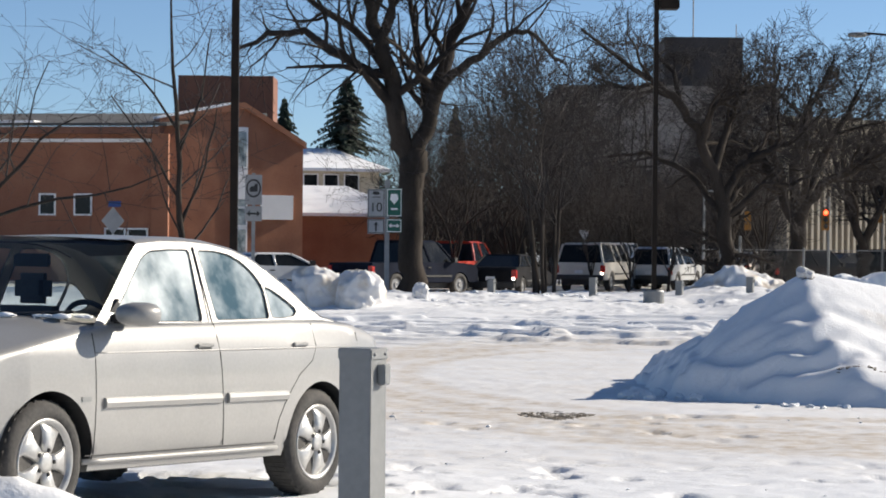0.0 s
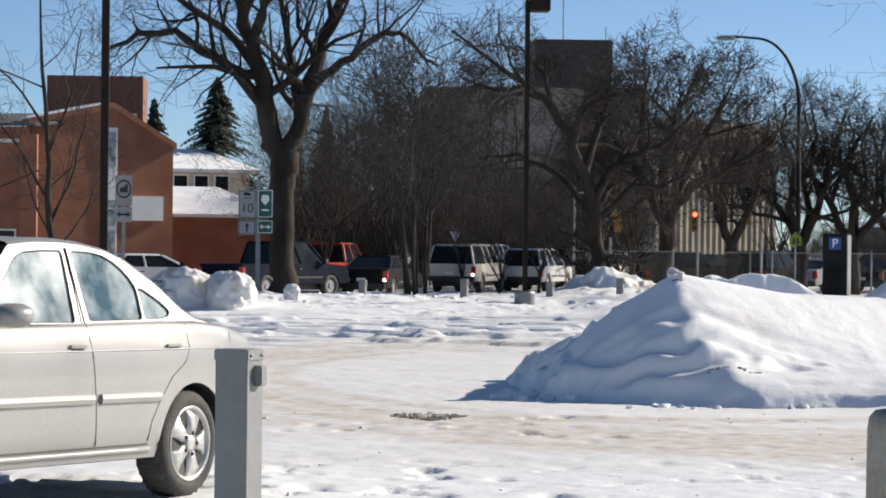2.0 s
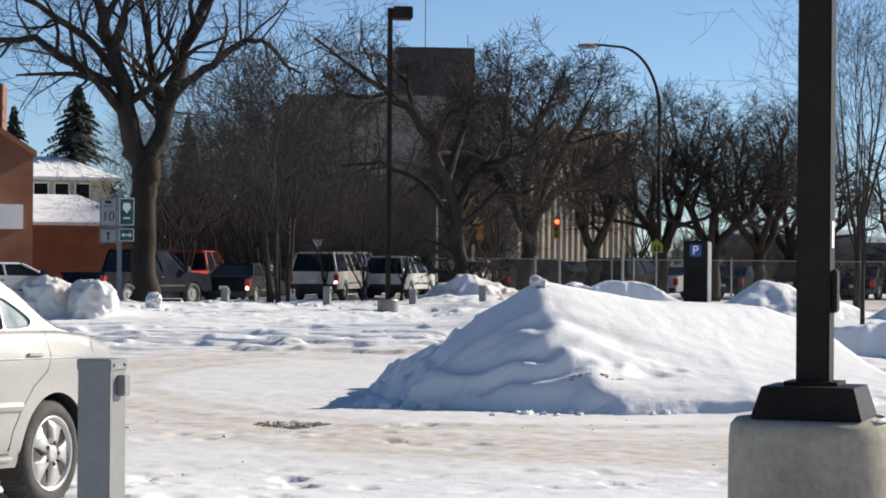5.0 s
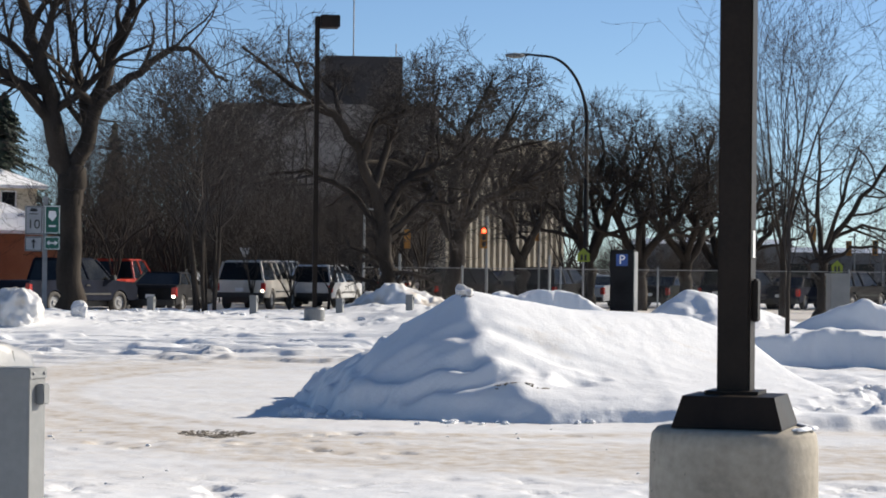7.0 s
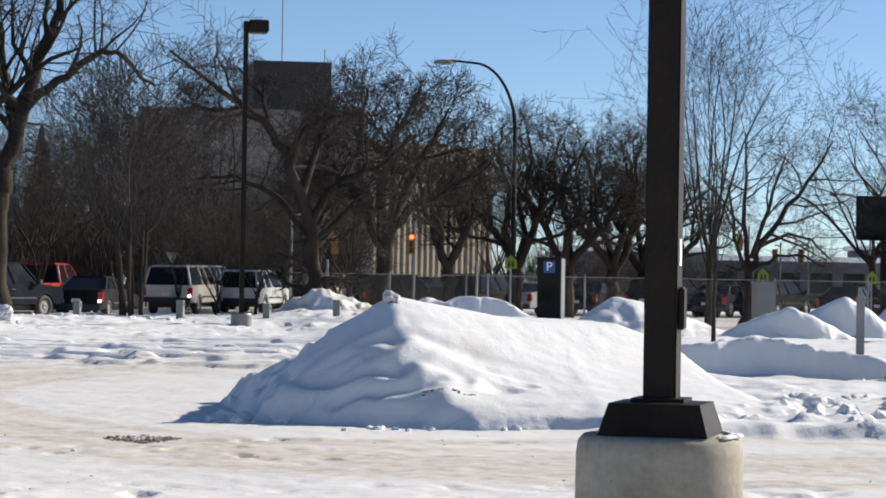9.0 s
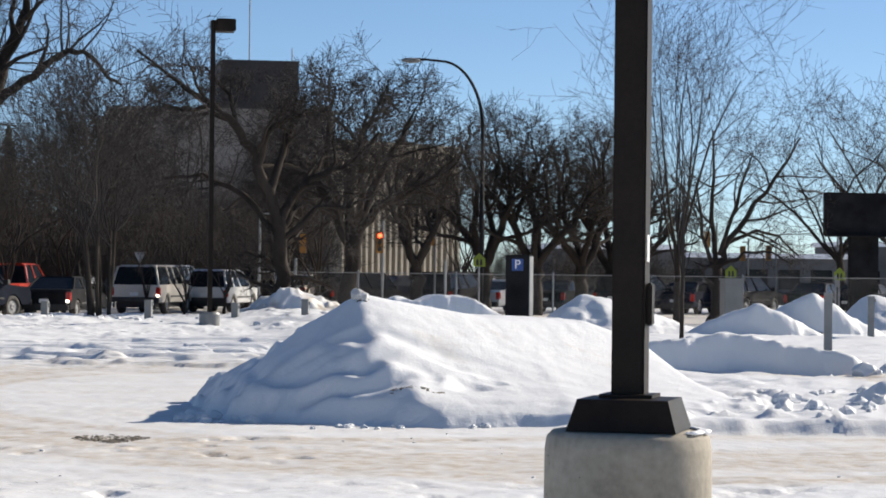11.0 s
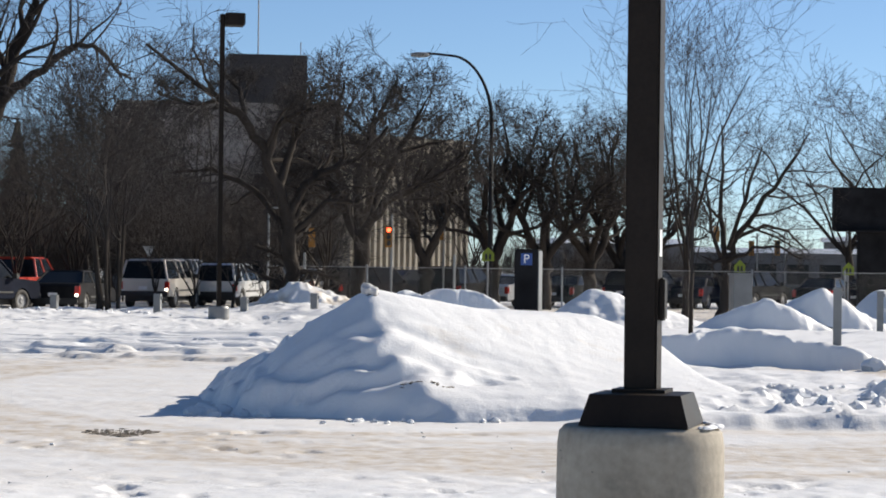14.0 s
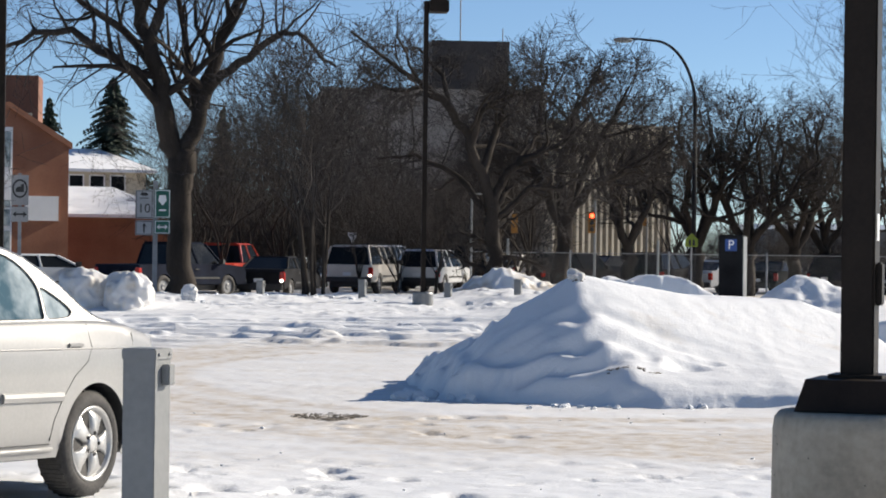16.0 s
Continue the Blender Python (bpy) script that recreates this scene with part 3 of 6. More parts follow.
for k in range(16):
    a, r = rg.uniform(-0.9, 0.5), rg.uniform(0.265, 0.292)
    bmesh.ops.create_icosphere(bm, subdivisions=2, radius=rg.uniform(0.012, 0.028), matrix=Matrix.Translation((r * math.cos(a), r * math.sin(a), 0.872)) @ Matrix.Rotation(a, 4, "Z") @ Matrix.Diagonal((0.8, 1.9, 0.35, 1)))
part("snow_crust", bm, ROOF_SNOW, footing, "thin crust of snow on the rim", smooth=True)["kind"] = "stuff"
for k in range(26):
    a, z = rg.uniform(0, 6.283), rg.uniform(0.45, 0.8)
    q = Matrix.Rotation(a, 4, "Z") @ Matrix.Translation((0.3135, 0, z)) @ Matrix.Rotation(math.pi / 2, 4, "Y")
    part("air_hole", lathe([(rg.uniform(0.002, 0.006), 0.0), (0.0, 0.0012)], 7, None, q), BLACK, footing)

lamp = empty("lot_lamp_pole", pose(2.345, 9.05, 0.872, 0, 0, -24), "dark bronze square steel lamp pole on a concrete footing", "lamp pole")
part("pole", box(-0.062, 0.062, -0.062, 0.062, 0.0, 7.0), BRONZE, lamp, bevel=0.008)
bm = bmesh.new()
prof = [(0.205, 0.0), (0.17, 0.118), (0.10, 0.122), (0.10, 0.135), (0.064, 0.136)]
rings = [[bm.verts.new((s * r, q * r, z)) for s, q in ((-1, -1), (1, -1), (1, 1), (-1, 1))] for r, z in prof]
for a, b in zip(rings, rings[1:]):
    for k in range(4):
        bm.faces.new((a[k], a[(k + 1) % 4], b[(k + 1) % 4], b[k]))
part("base_cover", bm, BRONZE, lamp, "bronze sloped base cover")
part("cover_tab", box(0.182, 0.192, -0.03, 0.035, 0.035, 0.043), GALV, lamp)
part("hand_hole_box", box(0.062, 0.085, -0.035, 0.035, 0.39, 0.55), BRONZE, lamp, "small bronze junction box", bevel=0.006)
part("sticker", box(0.062, 0.065, -0.022, 0.022, 0.63, 0.73), WHITE, lamp, "small white sticker")


# ---- buildings ----
def window(parent, m, w, h, frame=0.07, mat=WHITE, bars=0):
    """A framed pane set into a wall face; the face looks along -y of m."""
    wd = part("window", box(-w / 2, w / 2, 0.0, 0.05, -h / 2, h / 2, m=m), DARKGLASS, parent, "dark window pane")
    for x0, x1, z0, z1 in ((-w / 2 - frame, -w / 2, -h / 2 - frame, h / 2 + frame), (w / 2, w / 2 + frame, -h / 2 - frame, h / 2 + frame), (-w / 2, w / 2, h / 2, h / 2 + frame), (-w / 2, w / 2, -h / 2 - frame, -h / 2)):
        part("window_frame", box(x0, x1, -0.04, 0.06, z0, z1, m=m), mat, wd)
    for k in range(bars):
        x = -w / 2 + w * (k + 1) / (bars + 1)
        part("mullion", box(x - 0.025, x + 0.025, -0.03, 0.04, -h / 2, h / 2, m=m), mat, wd)
    return wd


# brick school: a long wing, and a gabled end wall turned to the sun
school = empty("brick_school", pose(-11.95, 105, -0.2), "orange-red brick building with snowy gabled roof and tall chimney block", "building", kind="thing")
GA = Matrix.Rotation(radians(27), 4, "Z")    # the gable wall's heading
LA = Matrix.Rotation(radians(-12), 4, "Z")
part("wall", box(-14, -0.0, 0.0, 0.4, 0, 6.55, m=LA), BRICK, school)
part("eave", box(-14, 0.1, -0.45, 0.5, 6.3, 6.6, m=LA), DARK_BRICK, school, "dark eaves")
part("wall_band", box(-14, 0.0, -0.06, 0.1, 5.95, 6.1, m=LA), WHITE, school, "pale band under the eaves")
bm = bmesh.new()
v = [bm.verts.new(LA @ Vector(p)) for p in ((-14, -0.5, 6.62), (0.4, -0.5, 6.62), (3.2, 5.0, 7.3), (-14, 5.0, 7.3), (-14, -0.5, 6.75), (0.4, -0.5, 6.75), (3.2, 5.0, 7.45), (-14, 5.0, 7.45))]
for f in ((3, 2, 1, 0), (4, 5, 6, 7), (0, 1, 5, 4), (1, 2, 6, 5), (2, 3, 7, 6), (3, 0, 4, 7)):
    bm.faces.new([v[i] for i in f])
roof = part("roof", bm, SHINGLE, school, "dark shingled roof")
part("roof_snow", box(-14, -5.5, -0.52, 0.5, 6.76, 6.86, m=LA), ROOF_SNOW, roof, "patches of snow on the roof")
part("gable_wall", prism([(0, 0), (6.55, 0), (6.55, 5.95), (3.75, 7.55), (0, 6.75)], 0, 0.4, m=GA), BRICK, school, "sunlit orange brick gable wall")
part("gable_coping", prism([(-0.1, 6.72), (3.75, 7.5), (6.65, 5.85), (6.65, 6.11), (3.75, 7.77), (-0.1, 6.95)], -0.15, 0.6, m=GA), BRICK, school, "brick coping with snow on it")
part("coping_snow", prism([(-0.1, 6.96), (3.2, 7.66), (3.2, 7.75), (-0.1, 7.05)], -0.16, 0.7, m=GA), ROOF_SNOW, school, "thin line of snow")
part("corner_pier", box(-0.35, 0.35, -0.35, 0.2, 0, 6.3), BRICK, school)
part("side_wall", box(6.2, 6.55, 0.42, 12, 0, 5.6, m=GA), BRICK, school)
part("back_wall", box(0, 6.7, 11.6, 12, 0, 7.0, m=GA), BRICK, school)
part("chimney_block", box(-0.1, 4.2, 7.5, 10.5, 5.5, 9.3), DARK_BRICK, school, "square brown brick chimney block")
strip = part("stair_window", box(3.25, 3.95, -0.04, 0.1, 0.6, 6.7, m=GA), WHITE, school, "tall pale stair window strip")
for z0, z1 in ((0.9, 2.3), (2.5, 3.2), (5.0, 6.5), (3.3, 3.6)):
    part("pane", box(3.33, 3.87, -0.06, 0.0, z0, z1, m=GA), GLARE_GLASS, strip)
part("name_board", box(4.55, 6.05, -0.12, 0.0, 2.75, 3.8, m=GA), WHITE, school, "blank white board on the brick wall")
for x, w in ((-7.55, 0.62), (-5.95, 0.68)):
    window(school, LA @ Matrix.Translation((x + 2.5, -0.02, 3.3)), w, 0.8)
for x in (-2.0, -1.0):
    window(school, LA @ Matrix.Translation((x, -0.02, 1.9)), 0.8, 0.7)
part("notice", box(-2.3, -1.75, -0.05, 0.0, 3.2, 3.45, m=LA), BLUE, school, "small blue notice")


def hip_house(m, w, d, eave, ridge, mat, label):
    th = empty("house", m, label, "house")
    part("wall", box(0, w, 0, d, -0.3, eave), mat, th)
    bm = bmesh.new()
    o = 0.5
    v = [bm.verts.new(p) for p in ((-o, -o, eave), (w + o, -o, eave), (w + o, d + o, eave), (-o, d + o, eave), (w * 0.3, d / 2, ridge), (w * 0.7, d / 2, ridge), (-o, -o, eave - 0.15), (w + o, -o, eave - 0.15), (w + o, d + o, eave - 0.15), (-o, d + o, eave - 0.15))]
    for f in ((0, 1, 5, 4), (1, 2, 5), (2, 3, 4, 5), (3, 0, 4), (6, 7, 1, 0), (7, 8, 2, 1), (8, 9, 3, 2), (9, 6, 0, 3), (9, 8, 7, 6)):
        bm.faces.new([v[i] for i in f])
    part("roof", bm, ROOF_SNOW, th, "snow-covered roof")
    return th


h = hip_house(pose(-7.7, 117.5, -0.2, 0, 0, 16), 6, 8, 3.2, 4.6, BRICK, "low brick wing with a snow-covered roof")
h = hip_house(pose(-8.4, 129.5, -0.2, 0, 0, 16), 5.2, 8, 5.7, 6.9, CREAM, "cream two-storey house with a snow-covered roof")
for x in (1.5, 2.6, 3.7):
    window(h, Matrix.Translation((x, -0.02, 4.8)), 0.7, 1.1)

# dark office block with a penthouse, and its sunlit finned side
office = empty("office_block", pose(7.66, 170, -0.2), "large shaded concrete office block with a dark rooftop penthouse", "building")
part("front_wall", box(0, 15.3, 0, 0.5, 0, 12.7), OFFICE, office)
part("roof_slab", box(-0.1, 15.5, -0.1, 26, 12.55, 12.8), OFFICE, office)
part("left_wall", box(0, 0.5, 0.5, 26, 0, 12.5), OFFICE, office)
part("penthouse", box(8.6, 14.4, 14, 22, 12.8, 17.35), PENTHOUSE, office, "dark metal-clad penthouse")
part("penthouse_step", box(7.9, 8.6, 14, 18, 12.8, 14.2), PENTHOUSE, office)
part("mast", tube([(10.8, 15, 17), (10.8, 15, 24)], 0.05, 6), GALV, office, "thin radio mast")
part("aerial", tube([(14.0, 15, 17.3), (14.0, 15, 18.4)], 0.04, 6), GALV, office)
for i in range(7):
    for z in (3.2,):
        part("window", box(1.0 + i * 2.0, 2.3 + i * 2.0, -0.05, 0.1, z - 0.2, z + 1.3), DARKGLASS, office, "dark office window")
annex = empty("finned_annex", pose(22.9, 169, -0.2), "tan building side with tall vertical fins in sunlight", "building")
AN = Matrix.Rotation(radians(38), 4, "Z")
part("wall", box(0, 12.6, 0, 0.5, 0, 10.5, m=AN), TAN, annex)
for i in range(21):
    part("fin", box(0.2 + i * 0.6, 0.42 + i * 0.6, -0.45, 0, 0.8, 10.3, m=AN), TAN, annex)
part("roof_slab", box(-0.1, 12.7, -0.5, 12, 10.5, 10.8, m=AN), TAN, annex)
part("side_wall", box(12.1, 12.6, 0.5, 12, 0, 10.5, m=AN), TAN, annex)

# low buildings beyond the crossing
for x, y, w, hh, mat in ((36, 160, 9, 3.4, GREYWALL), (47, 170, 14, 3.0, GREYWALL), (62, 175, 20, 4.0, GREYWALL), (66, 150, 7, 3.6, TAN)):
    b = empty("low_building", pose(x, y, -0.2), "low flat-roofed shop building beyond the crossing", "building", "low shops beyond the crossing")
    part("wall", box(0, w, 0, 8, 0, hh), mat, b)
    part("roof", box(-0.2, w + 0.2, -0.2, 8.2, hh, hh + 0.35), ROOF_SNOW, b, "snowy flat roof")
    for i in range(int(w / 2.4)):
        part("window", box(0.7 + i * 2.4, 2.3 + i * 2.4, -0.03, 0.05, 0.8, 2.2), DARKGLASS, b)


# ---- trees ----
def bars_mesh(name, lines, mat, sides):
    """Many tapered bars, each a list of (point, radius), as one mesh."""
    co, faces = [], []
    for line in lines:
        ref, first = None, len(co)
        n = len(line)
        for i, (p, r) in enumerate(line):
            d = line[min(i + 1, n - 1)][0] - line[max(i - 1, 0)][0]
            d.normalize()
            if ref is None:
                ref = d.orthogonal()
            ref = (ref - d * ref.dot(d)).normalized()
            s = d.cross(ref)
            for k in range(sides):
                a = 2 * math.pi * k / sides
                co.append(p + ref * (math.cos(a) * r) + s * (math.sin(a) * r))
        for i in range(n - 1):
            a, b = first + i * sides, first + (i + 1) * sides
            for k in range(sides):
                j = (k + 1) % sides
                faces.append((a + k, a + j, b + j, b + k))
    me = bpy.data.meshes.new(name)
    me.from_pydata(co, [], faces)
    me.polygons.foreach_set("use_smooth", np.ones(len(faces), bool))
    me.materials.append(mat)
    return new(name, me)


def bare_tree(m, label, seed, height=11.0, radius=0.28, fork=0.3, lean=0.55, levels=4, kids=(6, 6, 6, 5), wander=0.22, up=0.12, limbs=None, stems=1, category="tree", group="", tip=0.009, droop=0.0):
    """A leafless tree: trunk and limbs, and a crown of twigs. limbs: main limbs given as lists of (x, y, z, radius)."""
    rng = random.Random(seed)
    heavy, light = [], []

    def twist(k):
        return Vector((rng.gauss(0, k), rng.gauss(0, k), rng.gauss(0, k)))

    def sprout(line, length, level):
        n = kids[min(level, len(kids) - 1)]
        for k in range(n):
            f = 0.28 + 0.72 * (k + rng.random()) / n
            i = min(int(f * (len(line) - 1)), len(line) - 2)
            u = f * (len(line) - 1) - i
            p = line[i][0].lerp(line[i + 1][0], u)
            r = line[i][1] + (line[i + 1][1] - line[i][1]) * u
            d = (line[i + 1][0] - line[i][0]).normalized()
            out = d.orthogonal()
            out.rotate(Matrix.Rotation(rng.uniform(0, 6.283), 3, d))
            turn = rng.uniform(0.5, 1.05)
            grow(p, (d * math.cos(turn) + out * math.sin(turn)).normalized(), length * rng.uniform(0.4, 0.8) * (1.1 - 0.45 * f), max(tip, r * rng.uniform(0.4, 0.62)), level + 1)

    def grow(p, d, length, r, level):
        n = (7, 6, 4, 3, 2)[min(level, 4)]
        line = [(p.copy(), r)]
        for i in range(1, n + 1):
            d = (d + twist(wander) + Vector((0, 0, up if level < 3 else up * 0.6 - droop))).normalized()
            p = p + d * (length / n)
            line.append((p.copy(), max(tip * 0.7, r * (1 - 0.75 * i / n))))
        (heavy if r > 0.035 else light).append(line)
        if level < levels:
            sprout(line, length, level)

    if limbs:
        for l in limbs:
            line = [(Vector(q[:3]), q[3]) for q in l[:1]]
            for a, b in zip(l, l[1:]):
                for k in (1, 2, 3):
                    f = k / 3
                    bend = (b[3] if k == 3 else 0.5 * (a[3] + b[3]))
                    line.append((Vector(a[:3]).lerp(Vector(b[:3]), f) + twist(0.22 * bend + 0.012), a[3] + (b[3] - a[3]) * f))
            heavy.append(line)
            if l[-1][3] < 0.2:
                sprout(line, sum((a[0] - b[0]).length for a, b in zip(line, line[1:])) * 0.75, 1)
    else:
        for s in range(stems):
            a = 6.283 * s / stems + rng.random()
            off = Vector((math.cos(a), math.sin(a), 0)) * (0.0 if stems == 1 else 0.25)
            z = height * fork
            trunk = [(off + Vector((0, 0, -0.3)), radius * 1.25), (off + Vector((0, 0, 0.35)), radius)]
            p, d = off + Vector((0, 0, 0.35)), Vector((off.x * 0.4, off.y * 0.4, 1)).normalized()
            for i in range(4):
                d = (d + twist(0.05)).normalized()
                p = p + d * ((z - 0.35) / 4)
                trunk.append((p.copy(), radius * (1 - 0.05 * i)))
            heavy.append(trunk)
            n = kids[0]
            for k in range(n):
                b = 6.283 * k / n + rng.uniform(-0.4, 0.4)
                t = lean * rng.uniform(0.35, 1.15)
                dd = Vector((math.cos(b) * math.sin(t), math.sin(b) * math.sin(t), math.cos(t)))
                q = p - d * rng.uniform(0, z * 0.22)
                grow(q, dd, (height - z) * rng.uniform(0.75, 1.05), radius * rng.uniform(0.3, 0.52), 1)
    th = empty("bare_tree", m, label, category, group)
    t = bars_mesh("trunk", heavy, BARK, 7)
    t.parent = th
    c = bars_mesh("crown", light, TWIG, 3)
    c.parent = th
    c["label"] = "fine leafless twigs"
    return th


# the big forked elm on the bank; its limbs start from the fork
elm_limbs = [
    [(0, 0, -0.6, 0.42), (0, 0, 0.3, 0.32), (0.0, 0, 1.6, 0.30), (-0.02, 0, 2.7, 0.30), (-0.08, 0, 3.4, 0.28), (-0.22, 0, 3.9, 0.24)],
    [(-0.08, 0, 3.0, 0.26), (-0.16, 0, 3.5, 0.26), (-0.42, -0.1, 4.3, 0.25), (-0.62, -0.2, 5.1, 0.22), (-0.85, -0.3, 6.1, 0.18), (-1.15, -0.2, 7.4, 0.13), (-1.5, 0, 9.0, 0.07)],
    [(0.05, 0, 2.6, 0.22), (0.14, 0, 3.4, 0.21), (0.3, 0.1, 4.2, 0.20), (0.6, 0.2, 5.2, 0.18), (0.95, 0.3, 6.2, 0.15), (1.35, 0.2, 7.4, 0.1), (1.6, 0.0, 8.8, 0.06)],
    [(-0.55, -0.2, 4.7, 0.15), (-1.1, -0.5, 5.4, 0.13), (-1.9, -0.7, 5.85, 0.11), (-2.6, -0.6, 6.3, 0.09), (-3.5, -0.4, 6.25, 0.07), (-4.3, -0.1, 5.9, 0.045)],
    [(0.45, 0.2, 4.75, 0.14), (0.9, 0.0, 5.4, 0.12), (1.55, -0.2, 5.75, 0.10), (2.2, -0.3, 6.3, 0.085), (2.75, -0.2, 6.45, 0.06), (3.3, 0, 5.85, 0.045), (3.65, 0.1, 5.65, 0.03)],
    [(-0.7, -0.2, 5.5, 0.12), (-1.4, 0.2, 6.4, 0.1), (-2.3, 0.4, 7.0, 0.08), (-3.4, 0.5, 7.6, 0.05)],
    [(0.35, 0.1, 4.4, 0.12), (0.2, 0.6, 5.6, 0.1), (-0.1, 0.9, 7.0, 0.07), (-0.2, 1.2, 8.6, 0.04)],
    [(-0.8, -0.3, 5.9, 0.12), (-0.5, -0.7, 7.0, 0.09), (-0.2, -0.9, 8.3, 0.05)],
]
bare_tree(pose(-0.75, 60, 0.25), "large forked elm with dark furrowed bark on the snowbank", 5, levels=4, kids=(6, 9, 7, 6), limbs=elm_limbs, droop=0.12, wander=0.22, tip=0.007)

oak_limbs = [
    [(0, 0, -0.4, 0.27), (0, 0, 0.4, 0.205), (-0.03, 0, 1.6, 0.185), (-0.08, 0, 2.6, 0.175)],
    [(-0.08, 0, 2.3, 0.15), (-0.35, -0.1, 3.3, 0.14), (-0.65, -0.2, 3.9, 0.125), (-0.95, -0.2, 4.5, 0.11), (-1.35, -0.3, 5.05, 0.09), (-1.9, -0.3, 5.45, 0.075), (-2.6, -0.4, 5.85, 0.055), (-3.6, -0.4, 6.6, 0.027)],
    [(-0.05, 0, 2.5, 0.12), (0.3, 0.1, 3.3, 0.105), (1.0, 0.2, 3.75, 0.085), (1.75, 0.3, 4.1, 0.05), (2.4, 0.3, 4.8, 0.03)],
    [(-0.08, 0, 2.2, 0.09), (-0.9, 0.4, 3.25, 0.075), (-1.9, 0.7, 3.7, 0.055), (-2.8, 0.9, 3.6, 0.03)],
    [(-0.35, -0.1, 3.2, 0.11), (0.0, 0.3, 4.2, 0.09), (0.25, 0.5, 5.0, 0.065), (0.6, 0.7, 5.7, 0.035)],
    [(-0.65, -0.2, 3.9, 0.09), (-0.45, -0.5, 4.7, 0.075), (0.1, -0.7, 5.1, 0.055), (0.9, -0.8, 5.2, 0.03)],
    [(-1.2, -0.3, 4.85, 0.07), (-1.3, 0.1, 5.6, 0.05), (-1.9, 0.4, 6.3, 0.03)],
    [(-1.7, -0.3, 5.3, 0.06), (-2.5, 0.0, 5.2, 0.045), (-3.3, 0.2, 5.5, 0.027)],
    [(-0.05, 0, 2.1, 0.08), (0.8, -0.4, 2.9, 0.065), (1.5, -0.6, 2.9, 0.045), (2.1, -0.6, 3.3, 0.027)],
]
bare_tree(pose(6.85, 60, 0.1), "dark-barked bank tree with gnarled arching limbs", 11, levels=4, kids=(6, 11, 9, 8), limbs=oak_limbs, wander=0.3, up=0.05, tip=0.007)
elm_street = [
    [(0, 0, -0.4, 0.33), (0, 0, 0.4, 0.255), (0.04, 0, 1.5, 0.235), (0.08, 0, 2.45, 0.235)],
    [(0.0, 0, 2.2, 0.17), (-0.55, 0.2, 3.3, 0.14), (-1.1, 0.4, 4.2, 0.10), (-1.6, 0.5, 4.9, 0.05), (-2.1, 0.5, 5.3, 0.03)],
    [(0.12, 0, 2.3, 0.17), (0.0, 0.3, 3.6, 0.14), (0.3, 0.5, 4.9, 0.10), (0.8, 0.6, 6.0, 0.06), (1.2, 0.6, 6.8, 0.03)],
    [(0.18, 0, 2.3, 0.16), (0.8, -0.3, 3.25, 0.13), (1.6, -0.5, 3.6, 0.10), (2.4, -0.5, 4.1, 0.065), (3.0, -0.5, 4.7, 0.03)],
    [(0.15, 0, 2.6, 0.14), (0.9, 0.2, 4.1, 0.11), (1.5, 0.1, 5.2, 0.07), (1.9, 0.0, 6.1, 0.03)],
    [(-0.25, 0.1, 2.9, 0.12), (-0.75, -0.4, 4.6, 0.09), (-0.7, -0.8, 5.7, 0.06), (-0.55, -0.9, 6.6, 0.03)],
    [(0.1, 0, 2.5, 0.12), (0.3, -0.7, 3.7, 0.10), (0.1, -1.2, 4.8, 0.07), (0.3, -1.4, 5.8, 0.03)],
    [(-0.3, 0.1, 2.9, 0.09), (-1.2, -0.2, 3.4, 0.07), (-1.9, -0.3, 3.6, 0.045), (-2.5, -0.2, 4.1, 0.027)],
]
bare_tree(pose(9.87, 70, 0.1), "round-crowned bare street tree with a stout dark trunk", 12, levels=4, kids=(6, 12, 9, 9), limbs=elm_street, wander=0.28, up=0.07, tip=0.008, group="street trees")
vase_limbs = [
    [(0, 0, -0.3, 0.40), (0, 0, 0.4, 0.30), (0.05, 0, 1.4, 0.27), (0.0, 0.05, 2.15, 0.26)],
    [(0, 0, 1.9, 0.19), (-0.7, 0.2, 3.0, 0.165), (-1.1, 0.4, 4.2, 0.13), (-2.0, 0.5, 5.2, 0.09), (-2.6, 0.3, 6.3, 0.05)],
    [(0, 0, 1.9, 0.19), (0.6, -0.3, 2.9, 0.165), (1.5, -0.5, 3.7, 0.13), (2.0, -0.4, 4.9, 0.09), (3.0, -0.6, 5.6, 0.05)],
    [(0, 0, 2.0, 0.17), (0.2, 0.6, 3.4, 0.14), (-0.1, 1.1, 4.8, 0.10), (0.3, 1.4, 6.3, 0.06), (0.1, 1.6, 7.4, 0.04)],
    [(0, 0, 2.0, 0.16), (-0.2, -0.6, 3.3, 0.13), (0.3, -1.1, 4.6, 0.10), (0.0, -1.3, 6.0, 0.06), (0.4, -1.5, 7.2, 0.035)],
    [(-0.9, 0.3, 3.6, 0.11), (-0.5, 0.3, 4.9, 0.09), (-0.7, 0.1, 6.2, 0.06), (-0.4, 0.0, 7.5, 0.035)],
    [(1.2, -0.45, 3.4, 0.10), (1.1, 0.0, 4.7, 0.08), (1.5, 0.2, 5.9, 0.055), (1.2, 0.3, 7.0, 0.03)],
    [(-0.6, 0.2, 2.9, 0.09), (-1.8, -0.1, 3.3, 0.07), (-2.9, -0.2, 3.9, 0.05), (-3.6, 0.0, 4.2, 0.03)],
    [(0.5, -0.2, 2.8, 0.09), (1.7, 0.3, 3.2, 0.07), (2.8, 0.5, 3.5, 0.045), (3.4, 0.6, 4.2, 0.03)],
]
